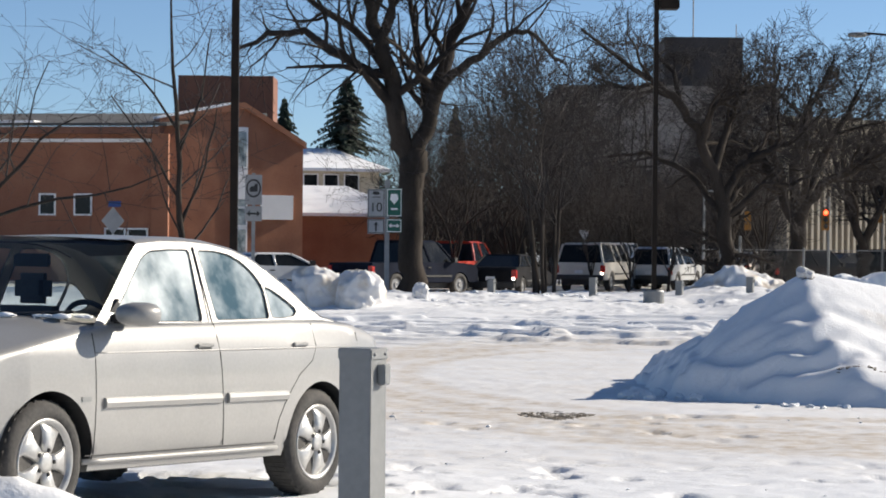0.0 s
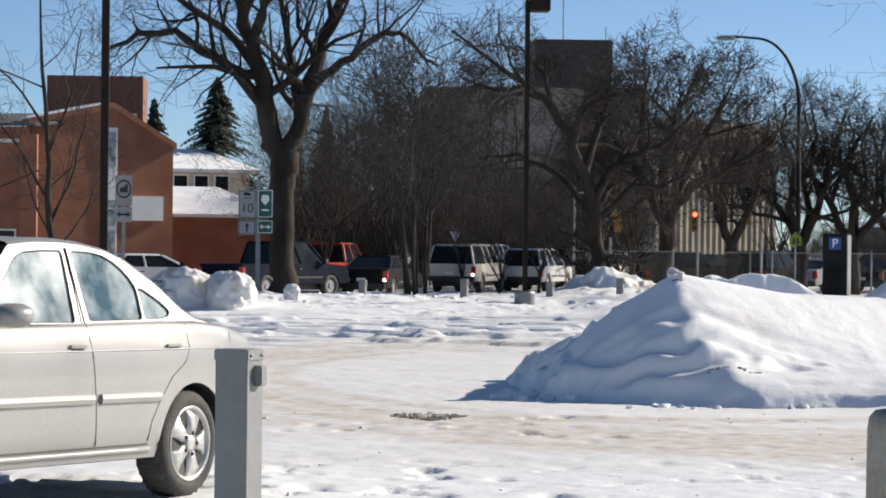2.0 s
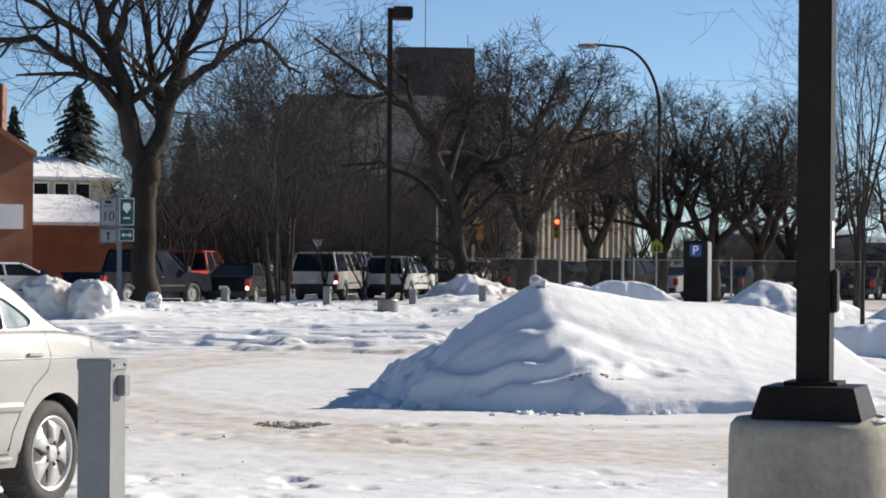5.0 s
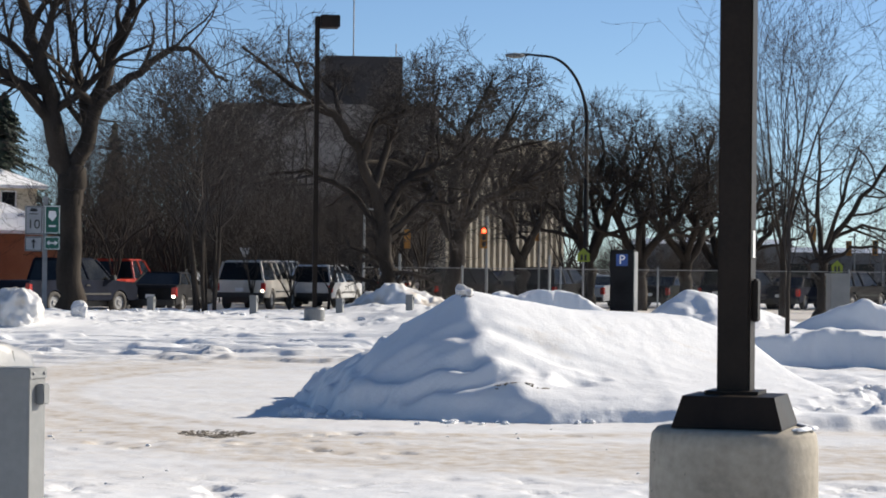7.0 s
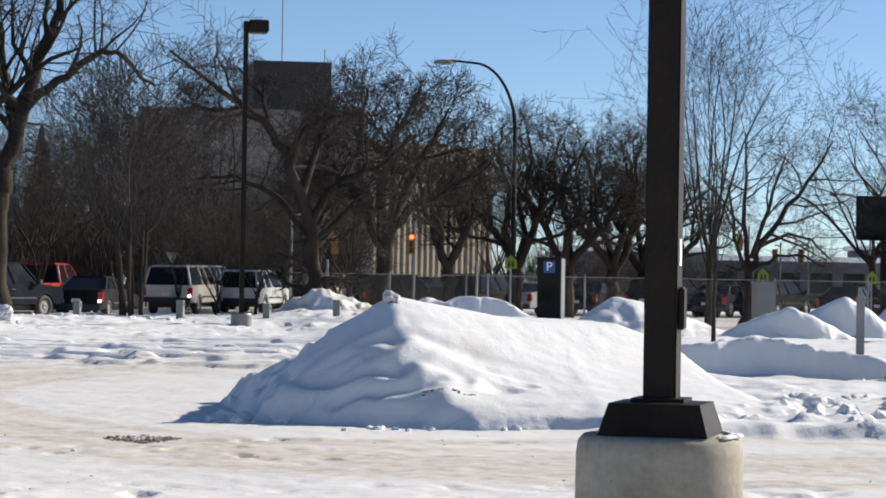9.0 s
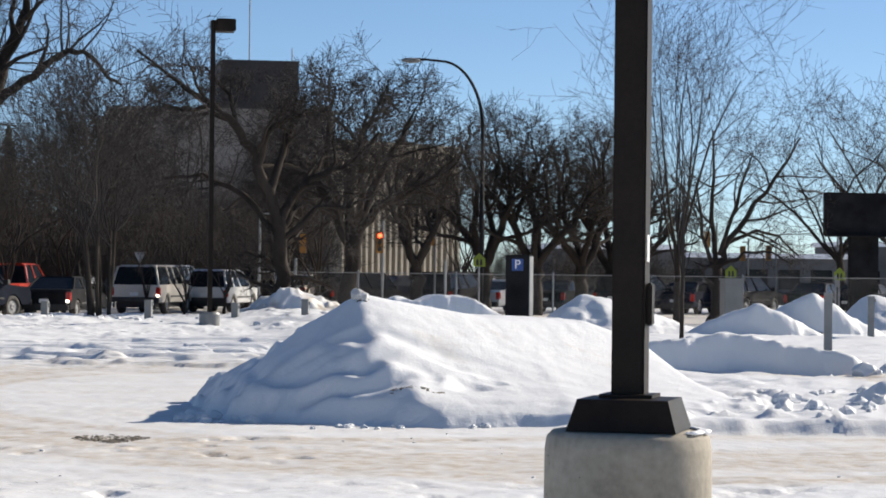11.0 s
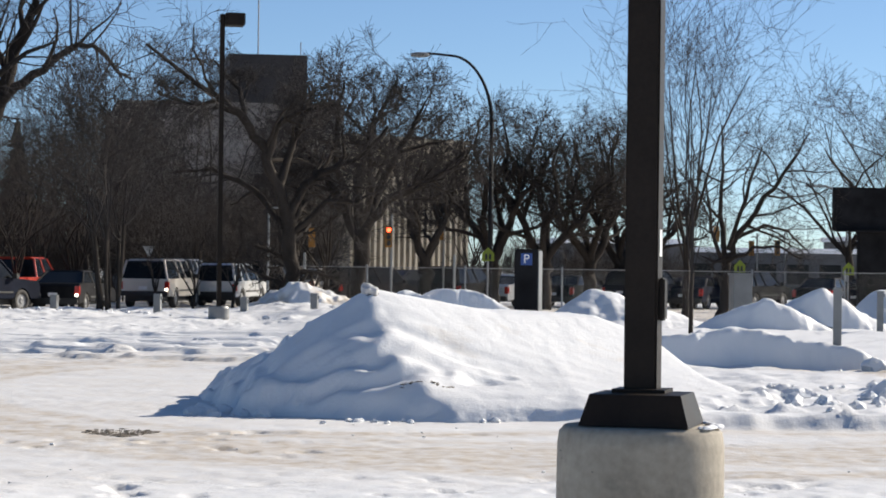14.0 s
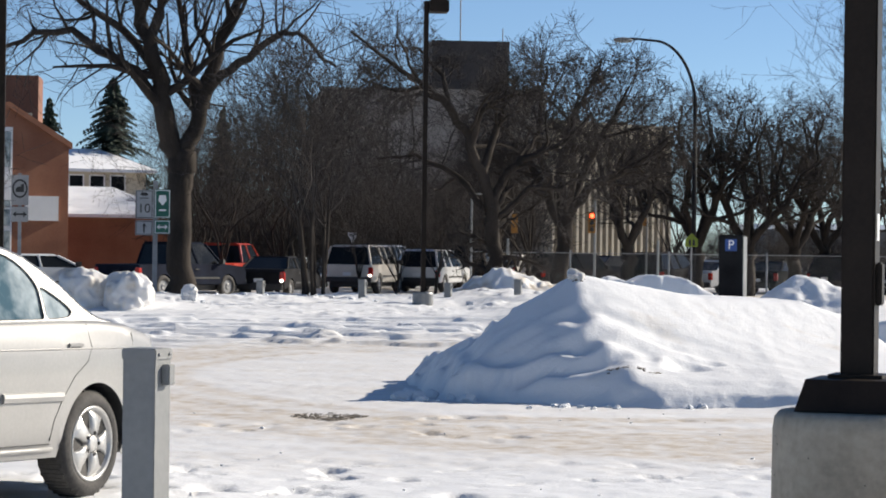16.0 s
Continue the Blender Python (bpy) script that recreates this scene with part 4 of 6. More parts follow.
vase = bare_tree(pose(21.9, 100, -0.2), "vase-shaped bare elm with forked crooked limbs", 17, levels=4, kids=(6, 10, 7, 6), limbs=vase_limbs, wander=0.3, up=0.05, tip=0.009, group="street trees")
# along the far kerb: place, size, turn
for x, y, s, a in ((16.4, 97, 0.95, 70), (19.9, 101, 1.05, 150), (24.3, 102, 1.0, 215), (26.6, 106, 1.0, 20), (12.4, 108, 1.0, 120), (31.0, 118, 0.95, 330)):
    copy_thing(vase, pose(x, y, -0.25, 0, 0, a) @ Matrix.Scale(s, 4))
protos = [
    bare_tree(pose(39.4, 112, -0.2), "street tree with spreading bare limbs", 11, 9.5, 0.2, 0.3, 0.9, 4, (7, 6, 6, 4), 0.26, 0.08, group="street trees"),
    bare_tree(pose(3.5, 108, -0.2), "tall bare tree in a dense dark stand", 14, 10.5, 0.15, 0.2, 0.55, 4, (7, 6, 5, 4), 0.2, 0.16, group="stand of bare trees"),
    bare_tree(pose(8.5, 115, -0.2), "tall bare tree in a dense dark stand", 15, 10.0, 0.14, 0.15, 0.65, 4, (8, 6, 5, 4), 0.22, 0.14, group="stand of bare trees"),
]
copy_thing(protos[0], pose(44.5, 118, -0.25, 0, 0, 30) @ Matrix.Scale(1.25, 4))
copy_thing(protos[0], pose(42.0, 113, -0.25, 0, 0, 99) @ Matrix.Scale(0.9, 4))
# the stand behind the street
rng = random.Random(77)
for i in range(34):
    y = rng.uniform(92, 150)
    u = (i + rng.random()) / 34
    x = (-0.012 + 0.140 * u) * y
    low = 0.62 if 0.046 < x / y < 0.125 else 0.86
    copy_thing(protos[1 + i % 2], pose(x, y, -0.25, 0, 0, rng.uniform(0, 360)) @ Matrix.Scale(rng.uniform(0.72, 1.0) * y / 115 * low, 4))
bush = bare_tree(pose(2.0, 112, -0.25), "dense leafless thicket under the stand of trees", 31, 3.4, 0.03, 0.12, 0.8, 3, (6, 6, 5), 0.25, 0.1, stems=4, category="bush", group="thicket under the trees", tip=0.012)
for i in range(17):
    y = rng.uniform(112, 128)
    copy_thing(bush, pose((-0.012 + 0.137 * (i + rng.random()) / 17) * y, y, -0.3, 0, 0, rng.uniform(0, 360)) @ Matrix.Scale(rng.uniform(0.9, 1.5), 4))
for x, y, s, a in ((23.6, 126, 0.8, 40), (25.2, 130, 0.72, 200), (27.5, 128, 0.75, 130)):
    copy_thing(protos[1], pose(x, y, -0.25, 0, 0, a) @ Matrix.Scale(s, 4))
for i in range(7):
    y = rng.uniform(122, 132)
    copy_thing(bush, pose((0.183 + 0.095 * (i + rng.random()) / 7) * y, y, -0.3, 0, 0, rng.uniform(0, 360)) @ Matrix.Scale(rng.uniform(0.7, 1.0), 4))
bare_tree(pose(2.31, 57, 0.2), "clump of thin bare stems on the bank", 21, 6.2, 0.045, 0.35, 0.5, 3, (5, 6, 5), 0.2, 0.14, stems=6, category="tree clump")
young_limbs = [
    [(0, 0, -0.3, 0.09), (0, 0, 1.0, 0.075), (-0.08, 0, 2.5, 0.06), (-0.22, 0, 4.2, 0.045), (-0.35, 0, 6.6, 0.018)],
    [(-0.05, 0, 1.9, 0.032), (0.4, 0.1, 3.0, 0.022), (0.6, 0.1, 4.2, 0.012)],
    [(-0.08, 0, 2.3, 0.032), (-0.7, 0.0, 3.4, 0.023), (-1.5, -0.1, 4.4, 0.012)],
    [(-0.15, 0, 3.2, 0.032), (0.3, -0.1, 4.4, 0.021), (0.5, 0.0, 5.8, 0.011)],
    [(-0.2, 0, 3.8, 0.03), (-0.9, 0.1, 4.8, 0.02), (-1.7, 0.1, 5.4, 0.011)],
    [(-0.03, 0, 1.5, 0.024), (-0.4, -0.2, 2.4, 0.016), (-0.6, -0.3, 3.2, 0.01)],
]
bare_tree(pose(-5.2, 50, 0.0), "slender young bare tree before the brick wall", 22, levels=4, kids=(6, 7, 4, 3), limbs=young_limbs, wander=0.16, up=0.1, tip=0.005)
bare_tree(pose(-12.0, 60, 0.0), "bare tree with drooping seed tufts beside the school", 23, 8.2, 0.14, 0.2, 1.0, 4, (7, 5, 4, 3), 0.2, 0.03, tip=0.006, droop=0.08)
bare_tree(pose(21.2, 76, -0.1), "tall bare tree with fine upswept twigs", 24, 8.8, 0.12, 0.2, 0.16, 4, (7, 6, 5, 4), 0.12, 0.30, tip=0.006)
open_limbs = [
    [(0, 0, -0.3, 0.24), (0, 0, 0.4, 0.18), (0.1, 0, 1.4, 0.165), (0.15, 0, 2.2, 0.16)],
    [(0.12, 0, 2.0, 0.12), (0.6, 0.1, 2.9, 0.11), (1.6, 0.2, 4.2, 0.085), (2.6, 0.2, 5.6, 0.055), (3.2, 0.2, 6.6, 0.03)],
    [(0.1, 0, 2.1, 0.10), (0.0, 0.3, 3.6, 0.085), (0.1, 0.4, 5.2, 0.055), (0.05, 0.5, 6.8, 0.03)],
    [(0.2, 0, 2.4, 0.085), (0.7, -0.4, 4.2, 0.065), (1.2, -0.6, 6.0, 0.03)],
    [(0.05, 0, 1.9, 0.085), (-0.5, -0.2, 3.2, 0.065), (-0.7, -0.3, 4.9, 0.03)],
    [(0.5, 0.1, 2.8, 0.075), (1.7, 0.5, 3.3, 0.06), (2.6, 0.7, 3.1, 0.045), (3.4, 0.8, 2.4, 0.027)],
    [(0.1, 0, 1.9, 0.07), (1.0, -0.5, 2.5, 0.055), (1.9, -0.8, 2.5, 0.04), (2.6, -0.9, 2.1, 0.027)],
]
bare_tree(pose(24.75, 84, -0.2), "open-crowned bare tree in backlight", 25, levels=4, kids=(6, 8, 6, 4), limbs=open_limbs, wander=0.25, up=0.06, tip=0.007)
bare_tree(pose(13.5, 48, 0.1), "tall slender bare sapling on open snow", 26, 6.6, 0.045, 0.22, 0.2, 4, (7, 5, 4, 3), 0.12, 0.14, tip=0.004)


def spruce(m, label, height, width, seed):
    """A spruce: a trunk and drooping tiers of needle-covered boughs."""
    rng = random.Random(seed)
    th = empty("spruce_tree", m, label, "spruce", "spruces behind the school")
    part("trunk", tube([(0, 0, -0.3), (0, 0, height)], [0.16, 0.02], 7), BARK, th)
    co, faces = [], []
    z = height * 0.08
    while z < height * 0.985:
        f = 1 - z / height
        reach = width * (f ** 0.85) * rng.uniform(0.6, 1.15)
        for k in range(7):
            a = 6.283 * rng.random()
            d, s = Vector((math.cos(a), math.sin(a), 0)), Vector((-math.sin(a), math.cos(a), 0))
            l = reach * rng.uniform(0.7, 1.15)
            for j in range(9):
                q = (j + 0.6) / 9
                c = d * (l * q) + Vector((0, 0, z + 0.10 * l * q - 0.35 * l * q * q))
                for sd in (-1, 1):
                    w = l * 0.26 * (1.1 - q) + 0.05
                    tipp = c + s * (sd * w) + d * (w * 0.7) + Vector((0, 0, rng.uniform(-0.14, 0.02)))
                    i = len(co)
                    co += [c - d * 0.05, c + d * 0.09, tipp, c + Vector((0, 0, 0.09))]
                    faces += [(i, i + 1, i + 2), (i + 3, i, i + 2), (i + 1, i + 3, i + 2)]
        z += height * 0.0095
    me = bpy.data.meshes.new("crown")
    me.from_pydata(co, [], faces)
    me.materials.append(NEEDLE)
    b = new("crown", me)
    b.parent = th
    return th


spruce(pose(-9.0, 140, -0.2), "dark green spruce behind the school roof", 10.0, 2.9, 1)
spruce(pose(-5.3, 135, -0.2), "tall dark green spruce with snowless boughs", 10.9, 5.0, 2)
spruce(pose(0.6, 128, -0.2), "dark green spruce among bare trees", 9.0, 1.9, 3)


# ---- parked silver sedan ----
def car_wheel(parent, x, y, z, side, radius=0.302, width=0.195, rim=0.212):
    """Tyre and a five-hole alloy wheel; side +1 faces +y."""
    out = Matrix.Translation((x, y, z)) @ Matrix.Rotation(-side * math.pi / 2, 4, "X")
    w = width
    prof = [(rim - 0.01, -w), (rim + 0.03, -w - 0.004), (radius - 0.02, -w + 0.006), (radius, -w + 0.03), (radius, -0.03), (radius - 0.02, -0.006), (rim + 0.035, 0.006), (rim + 0.008, 0.0), (rim - 0.012, -0.02)]
    wheel = part("wheel", lathe(prof, 48, None, out), RUBBER, parent, "black winter tyre on an alloy wheel", smooth=True)
    lugs = bmesh.new()
    for k in range(64):
        a = 2 * math.pi * k / 64
        t = out @ Matrix.Rotation(a, 4, "Z") @ Matrix.Translation((radius, 0, 0))
        box(-0.004, 0.002, -0.009, 0.009, -w + 0.02 + 0.02 * (k % 2), -0.022 - 0.02 * (k % 2), lugs, t)
    part("tread", lugs, RUBBER, wheel)
    part("rim", lathe([(rim - 0.02, -0.10), (rim - 0.012, -0.02), (rim + 0.004, -0.001), (rim - 0.006, 0.004), (rim - 0.02, -0.008), (rim - 0.03, -0.03)], 48, None, out), ALLOY, wheel, "silver alloy rim", smooth=True)
    part("brake_disc", lathe([(0.0, -0.09), (rim - 0.02, -0.09)], 32, None, out), BLACK, wheel)
    for k in range(5):
        t = out @ Matrix.Rotation(2 * math.pi * (k + 0.5) / 5, 4, "Z")
        bm = bmesh.new()
        v = []
        for r, hw, zz in ((0.045, 0.036, 0.0), (0.095, 0.040, 0.004), (0.145, 0.058, -0.004), (rim - 0.022, 0.108, -0.022)):
            v.append([bm.verts.new(t @ Vector((r, s * hw, zz - d))) for s, d in ((-1, 0.012), (-0.75, 0), (0.75, 0), (1, 0.012), (1, 0.05), (-1, 0.05))])
        for a, b in zip(v, v[1:]):
            for i in range(6):
                bm.faces.new((a[i], a[(i + 1) % 6], b[(i + 1) % 6], b[i]))
        bm.faces.new(v[0][::-1])
        bm.faces.new(v[-1])
        part("spoke", bm, ALLOY, wheel, smooth=True)
        part("wheel_nut", lathe([(0.011, 0.0), (0.011, 0.008), (0.006, 0.012)], 6, None, t @ Matrix.Translation((0.062, 0, 0.0))), BLACK, wheel)
    part("hub_cap", lathe([(0.052, -0.03), (0.05, 0.004), (0.034, 0.009), (0.0, 0.010)], 24, None, out), ALLOY, wheel, smooth=True)
    return wheel


def sedan(m, label):
    th = empty("sedan", m, label, "car")
    WB, HZ = 2.45, 0.275
    stn = sorted(set([round(x, 3) for x in np.arange(-1.06, 3.39, 0.06)] + [round(c + 0.345 * math.sin(a), 3) for c in (0.0, WB) for a in np.linspace(-1.55, 1.55, 23)]))

    def width(x):
        return float(np.interp(x, [-1.06, -1.0, -0.8, -0.4, 0, 2.2, 2.6, 3.0, 3.25, 3.38], [0.62, 0.71, 0.80, 0.835, 0.845, 0.845, 0.835, 0.78, 0.68, 0.5]))

    def shoulder(x):
        return float(np.interp(x, [-1.06, -0.98, -0.7, -0.4, -0.1, 0.25, 1.0, 1.7, 1.95, 2.2, 2.6, 3.0, 3.25, 3.38], [0.70, 0.83, 0.885, 0.93, 0.952, 0.952, 0.938, 0.925, 0.922, 0.90, 0.83, 0.75, 0.66, 0.55]))

    def crown(x):
        return float(np.interp(x, [-1.06, -0.98, -0.6, -0.3, 1.95, 2.3, 2.7, 3.1, 3.3, 3.38], [0.74, 0.88, 0.955, 0.995, 0.985, 0.965, 0.91, 0.82, 0.72, 0.6]))

    def bottom(x):
        z = float(np.interp(x, [-1.06, -0.7, -0.4, 0.4, 2.1, 2.9, 3.38], [0.30, 0.22, 0.20, 0.215, 0.215, 0.2, 0.22]))
        for c in (0.0, WB):
            d = abs(x - c)
            if d < 0.345:
                z = max(z, HZ + math.sqrt(0.345 ** 2 - d * d))
        return z

    def skin(x, z):
        """Half the car's width at a station and height."""
        return width(x) * float(np.interp(z, [0.18, 0.27, 0.30, 0.42, 0.56, 0.70, 0.80, 0.83, 0.93, 1.0], [0.93, 0.962, 0.985, 0.996, 1.0, 0.995, 0.985, 0.976, 0.945, 0.91]))

    bm = bmesh.new()
    rows = []
    for x in stn:
        b, s, w = bottom(x), shoulder(x), width(x)
        half = [(skin(x, b + (s - b) * k / 12), b + (s - b) * k / 12) for k in range(13)]
        half += [(half[-1][0] - 0.02, s + 0.014), (half[-1][0] - 0.055, s + 0.02)]
        if x < -0.26 or x > 1.95:
            c = crown(x)
            half += [(w * 0.6, s + 0.02 + (c - s - 0.02) * 0.7), (w * 0.3, c - 0.006), (0.0, c)]
        else:
            half += [(half[-1][0] - 0.004, s + 0.01), (half[-1][0] - 0.006, s - 0.02), (half[-1][0] - 0.008, s - 0.05)]
        rows.append([[bm.verts.new((x if x > -0.4 else -0.4 + (x + 0.4) * 0.7, sd * y, z)) for y, z in half] for sd in (1, -1)])
    for a, b in zip(rows, rows[1:]):
        for sd in (0, 1):
            for k in range(len(a[sd]) - 1):
                bm.faces.new((a[sd][k], b[sd][k], b[sd][k + 1], a[sd][k + 1]))
    for r in (rows[0], rows[-1]):
        bm.faces.new(r[0] + r[1][::-1])
    bmesh.ops.remove_doubles(bm, verts=bm.verts[:], dist=0.0015)
    part("body", bm, SILVER, th, "silver painted body with road salt", smooth=True)
    part("underbody", box(-0.9, 3.2, -0.70, 0.70, 0.20, 0.34), BLACK, th)
    part("cabin_floor", box(0.36, 2.10, -0.76, 0.76, 0.34, 0.40), BLACK, th)
    for c in (0.0, WB):
        for sd in (1, -1):
            bm = bmesh.new()
            n = 20
            for r0, y0, y1 in ((0.352, 0.35, 0.825),):
                v = [[bm.verts.new((c + r0 * math.cos(math.pi * k / n), sd * y, HZ + r0 * math.sin(math.pi * k / n))) for y in (y0, y1)] for k in range(n + 1)]
                for a, b in zip(v, v[1:]):
                    bm.faces.new((a[0], a[1], b[1], b[0]))
            part("wheel_arch_liner", bm, BLACK, th)
            car_wheel(th, c, sd * 0.815, HZ, sd)
    # roof and pillars
    rail = [(1.49, 0.49, 1.378), (1.25, 0.475, 1.397), (1.0, 0.472, 1.403), (0.75, 0.475, 1.392), (0.58, 0.485, 1.364), (0.46, 0.50, 1.335)]
    bm = bmesh.new()
    g = []
    for x, y, z in rail:
        g.append([bm.verts.new((x + 0.06 * (1 - u * u) * (1 if x > 1.4 else 0), y * u, z + 0.014 * (1 - u * u))) for u in np.linspace(-1, 1, 13)])
    for a, b in zip(g, g[1:]):
        for k in range(12):
            bm.faces.new((a[k], b[k], b[k + 1], a[k + 1]))
    part("roof", bm, SILVER, th, "silver roof", smooth=True)
    bm = bmesh.new()
    g = [[bm.verts.new((x, (y - 0.02) * u, z - 0.03 + 0.012 * (1 - u * u))) for u in (-1, -0.5, 0, 0.5, 1)] for x, y, z in rail]
    for a, b in zip(g, g[1:]):
        for k in range(4):
            bm.faces.new((a[k], b[k], b[k + 1], a[k + 1]))
    part("headliner", bm, CLOTH, th)
    for sd in (1, -1):
        def bar(name, pts, r, mat=SILVER, flat=0.6):
            return part(name, tube([(x, sd * y, z) for x, y, z in pts], r, 8), mat, th, smooth=True)

        def flank_y(z):
            """The cabin's side leans in towards the roof."""
            return float(np.interp(z, [0.90, 0.945, 1.36, 1.40], [0.785, 0.768, 0.596, 0.575]))

        def rounded(pts, gap=0.05, cuts=2):
            out = []
            for (x0, z0), (x1, z1) in zip(pts, pts[1:] + pts[:1]):
                n = max(1, int(math.hypot(x1 - x0, z1 - z0) / gap))
                out += [(x0 + (x1 - x0) * k / n, z0 + (z1 - z0) * k / n) for k in range(n)]
            for _ in range(cuts):
                out = [q for a, b in zip(out, out[1:] + out[:1]) for q in ((0.75 * a[0] + 0.25 * b[0], 0.75 * a[1] + 0.25 * b[1]), (0.25 * a[0] + 0.75 * b[0], 0.25 * a[1] + 0.75 * b[1]))]
            return out

        openings = (("front_side_window", [(1.90, 0.955), (1.765, 1.045), (1.60, 1.175), (1.46, 1.285), (1.37, 1.322), (1.2, 1.335), (1.005, 1.338), (1.03, 1.20), (1.08, 0.957)]),
                    ("rear_side_window", [(0.945, 0.963), (0.925, 1.338), (0.76, 1.338), (0.63, 1.322), (0.53, 1.282), (0.45, 1.225), (0.40, 1.16), (0.40, 1.11), (0.425, 0.973)]),
                    ("quarter_window", [(0.40, 0.977), (0.378, 1.10), (0.385, 1.15), (0.33, 1.14), (0.235, 1.095), (0.15, 1.045), (0.125, 1.015), (0.17, 0.988), (0.30, 0.976)]))
        arch = [(2.03, 0.945), (1.875, 1.055), (1.68, 1.205), (1.55, 1.305), (1.47, 1.358), (1.25, 1.378), (1.0, 1.383), (0.8, 1.374), (0.6, 1.348), (0.45, 1.308), (0.33, 1.25), (0.16, 1.155), (0.0, 1.035), (-0.12, 0.98), (-0.27, 0.955)]
        bm = bmesh.new()
        loops = [rounded(arch + [(-0.27, 0.92), (2.05, 0.92)], 0.04, 1)] + [rounded(p) for _, p in openings]
        for lp in loops:
            vs = [bm.verts.new((x, 0, z)) for x, z in lp]
            for a, b in zip(vs, vs[1:] + vs[:1]):
                bm.edges.new((a, b))
        bmesh.ops.triangle_fill(bm, use_beauty=True, use_dissolve=False, edges=bm.edges[:], normal=(0, -1, 0))
        for v in bm.verts:
            v.co.y = sd * flank_y(v.co.z)
        part("cabin_side", bm, SILVER, th, "silver window surround and pillars")
        for (name, _), lp in zip(openings, loops[1:]):
            cx, cz = sum(p[0] for p in lp) / len(lp), sum(p[1] for p in lp) / len(lp)
            bm = bmesh.new()
            bm.faces.new([bm.verts.new((cx + (x - cx) * 1.04, sd * (flank_y(z) - 0.012), cz + (z - cz) * 1.04)) for x, z in lp])
            pn = part(name, bm, GLARE_GLASS if sd > 0 else GLASS, th, "side window with pale glare painted in" if sd > 0 else "")
            part("window_seal", tube([(x, sd * (flank_y(z) - 0.002), z) for x, z in lp + lp[:1]], 0.0035, 5), BLACK, pn)
        # the rail rounds over to the roof, and the rear pillar to the rear window
        edge = [q for q in arch if q[0] < 1.5]
        bm = bmesh.new()
        rows = []
        for k, (x, z) in enumerate(edge):
            y = flank_y(z)
            back = ramp01(0.75, 0.3, x)
            rows.append([bm.verts.new((x - 0.07 * back * u, sd * (y + 0.003 - (0.10 * u * u + 0.02 * u)), z + (0.026 - 0.010 * back) * math.sin(u * 1.57))) for u in (0, 0.33, 0.66, 1.0)])
        for r, q in zip(rows, rows[1:]):
            for k in range(3):
                bm.faces.new((r[k], q[k], q[k + 1], r[k + 1]))
        part("roof_rail", bm, SILVER, th, smooth=True)
        bar("drip_moulding", [(x, flank_y(z) + 0.002, z - 0.012) for x, z in arch[4:10]], 0.004, BLACK)
        bar("window_strip", [(1.93, 0.778, 0.936), (1.0, 0.780, 0.948), (0.10, 0.772, 0.962)], 0.007, GREYPOST)
        bar("panel_seam", [(1.018, 0.783, 0.94), (0.990, 0.690, 1.15), (0.968, 0.604, 1.355)], 0.005, BLACK)
        # seams, mouldings, handles
        for line in ([(2.10, z) for z in np.linspace(0.30, 0.90, 9)] , [(1.025 - 0.055 * (0.95 - z) / 0.65, z) for z in np.linspace(0.30, 0.95, 9)],
                     [(0.06, 0.95), (0.05, 0.82), (0.10, 0.74), (0.24, 0.66), (0.36, 0.54), (0.44, 0.42), (0.47, 0.31)],
                     [(x, 0.292) for x in np.linspace(2.16, 0.46, 12)], [(-0.42, 0.90), (-0.43, 0.76), (-0.48, 0.62)]):
            part("panel_seam", tube([(x, sd * (skin(x, z) - 0.0005), z) for x, z in line], 0.0035, 5), BLACK, th)
        part("crease", tube([(x, sd * (skin(x, 0.80) - 0.004), 0.80 + 0.012 * (2.1 - x) / 2) for x in np.linspace(2.1, -0.3, 20)], 0.006, 6), SILVER, th, smooth=True)
        part("sill_lip", tube([(x, sd * skin(x, 0.262), 0.262) for x in np.linspace(2.16, 0.42, 12)], 0.016, 8), SILVER, th, smooth=True)
        for x0, x1 in ((1.02, 2.035), (0.37, 0.955)):
            bm = bmesh.new()
            v = [[bm.verts.new((x, sd * (skin(x, z) + o), z)) for z, o in ((0.522, -0.004), (0.528, 0.016), (0.552, 0.021), (0.574, 0.015), (0.580, -0.004))] for x in np.linspace(x0, x1, 10)]
            for a, b in zip(v, v[1:]):
                for k in range(4):
                    bm.faces.new((a[k], b[k], b[k + 1], a[k + 1]))
            bm.faces.new(v[0])
            bm.faces.new(v[-1][::-1])
            part("side_moulding", bm, SILVER, th, "silver side moulding")
        for x in (1.15, 0.22):
            y = skin(x, 0.82)
            h = part("door_handle", box(x - 0.075, x + 0.075, sd * (y - 0.004), sd * (y + 0.016), 0.822, 0.842), SILVER, th, bevel=0.006)
            part("handle_recess", box(x - 0.06, x + 0.06, sd * (y - 0.01), sd * (y + 0.003), 0.788, 0.822), BLACK, h)
        part("badge", box(2.14, 2.215, sd * (skin(2.18, 0.57) - 0.002), sd * (skin(2.18, 0.57) + 0.004), 0.562, 0.586), GREYPOST, th, "small grey badge")
        # mirror
        bm = bmesh.new()
        bmesh.ops.create_uvsphere(bm, u_segments=20, v_segments=12, radius=1.0)
        for v in bm.verts:
            sx = 0.14 * (1.0 if v.co.x > 0 else 0.45)
            v.co = Vector((1.88 + v.co.x * sx, sd * (0.945 + 0.115 * math.copysign(abs(v.co.y) ** 0.8, v.co.y)), 0.995 + 0.062 * math.copysign(abs(v.co.z) ** 0.75, v.co.z)))
        mir = part("side_mirror", bm, SILVER, th, "silver door mirror", smooth=True)
        part("mirror_foot", box(1.78, 1.88, sd * 0.74, sd * 0.86, 0.945, 0.99), BLACK, mir, bevel=0.01)
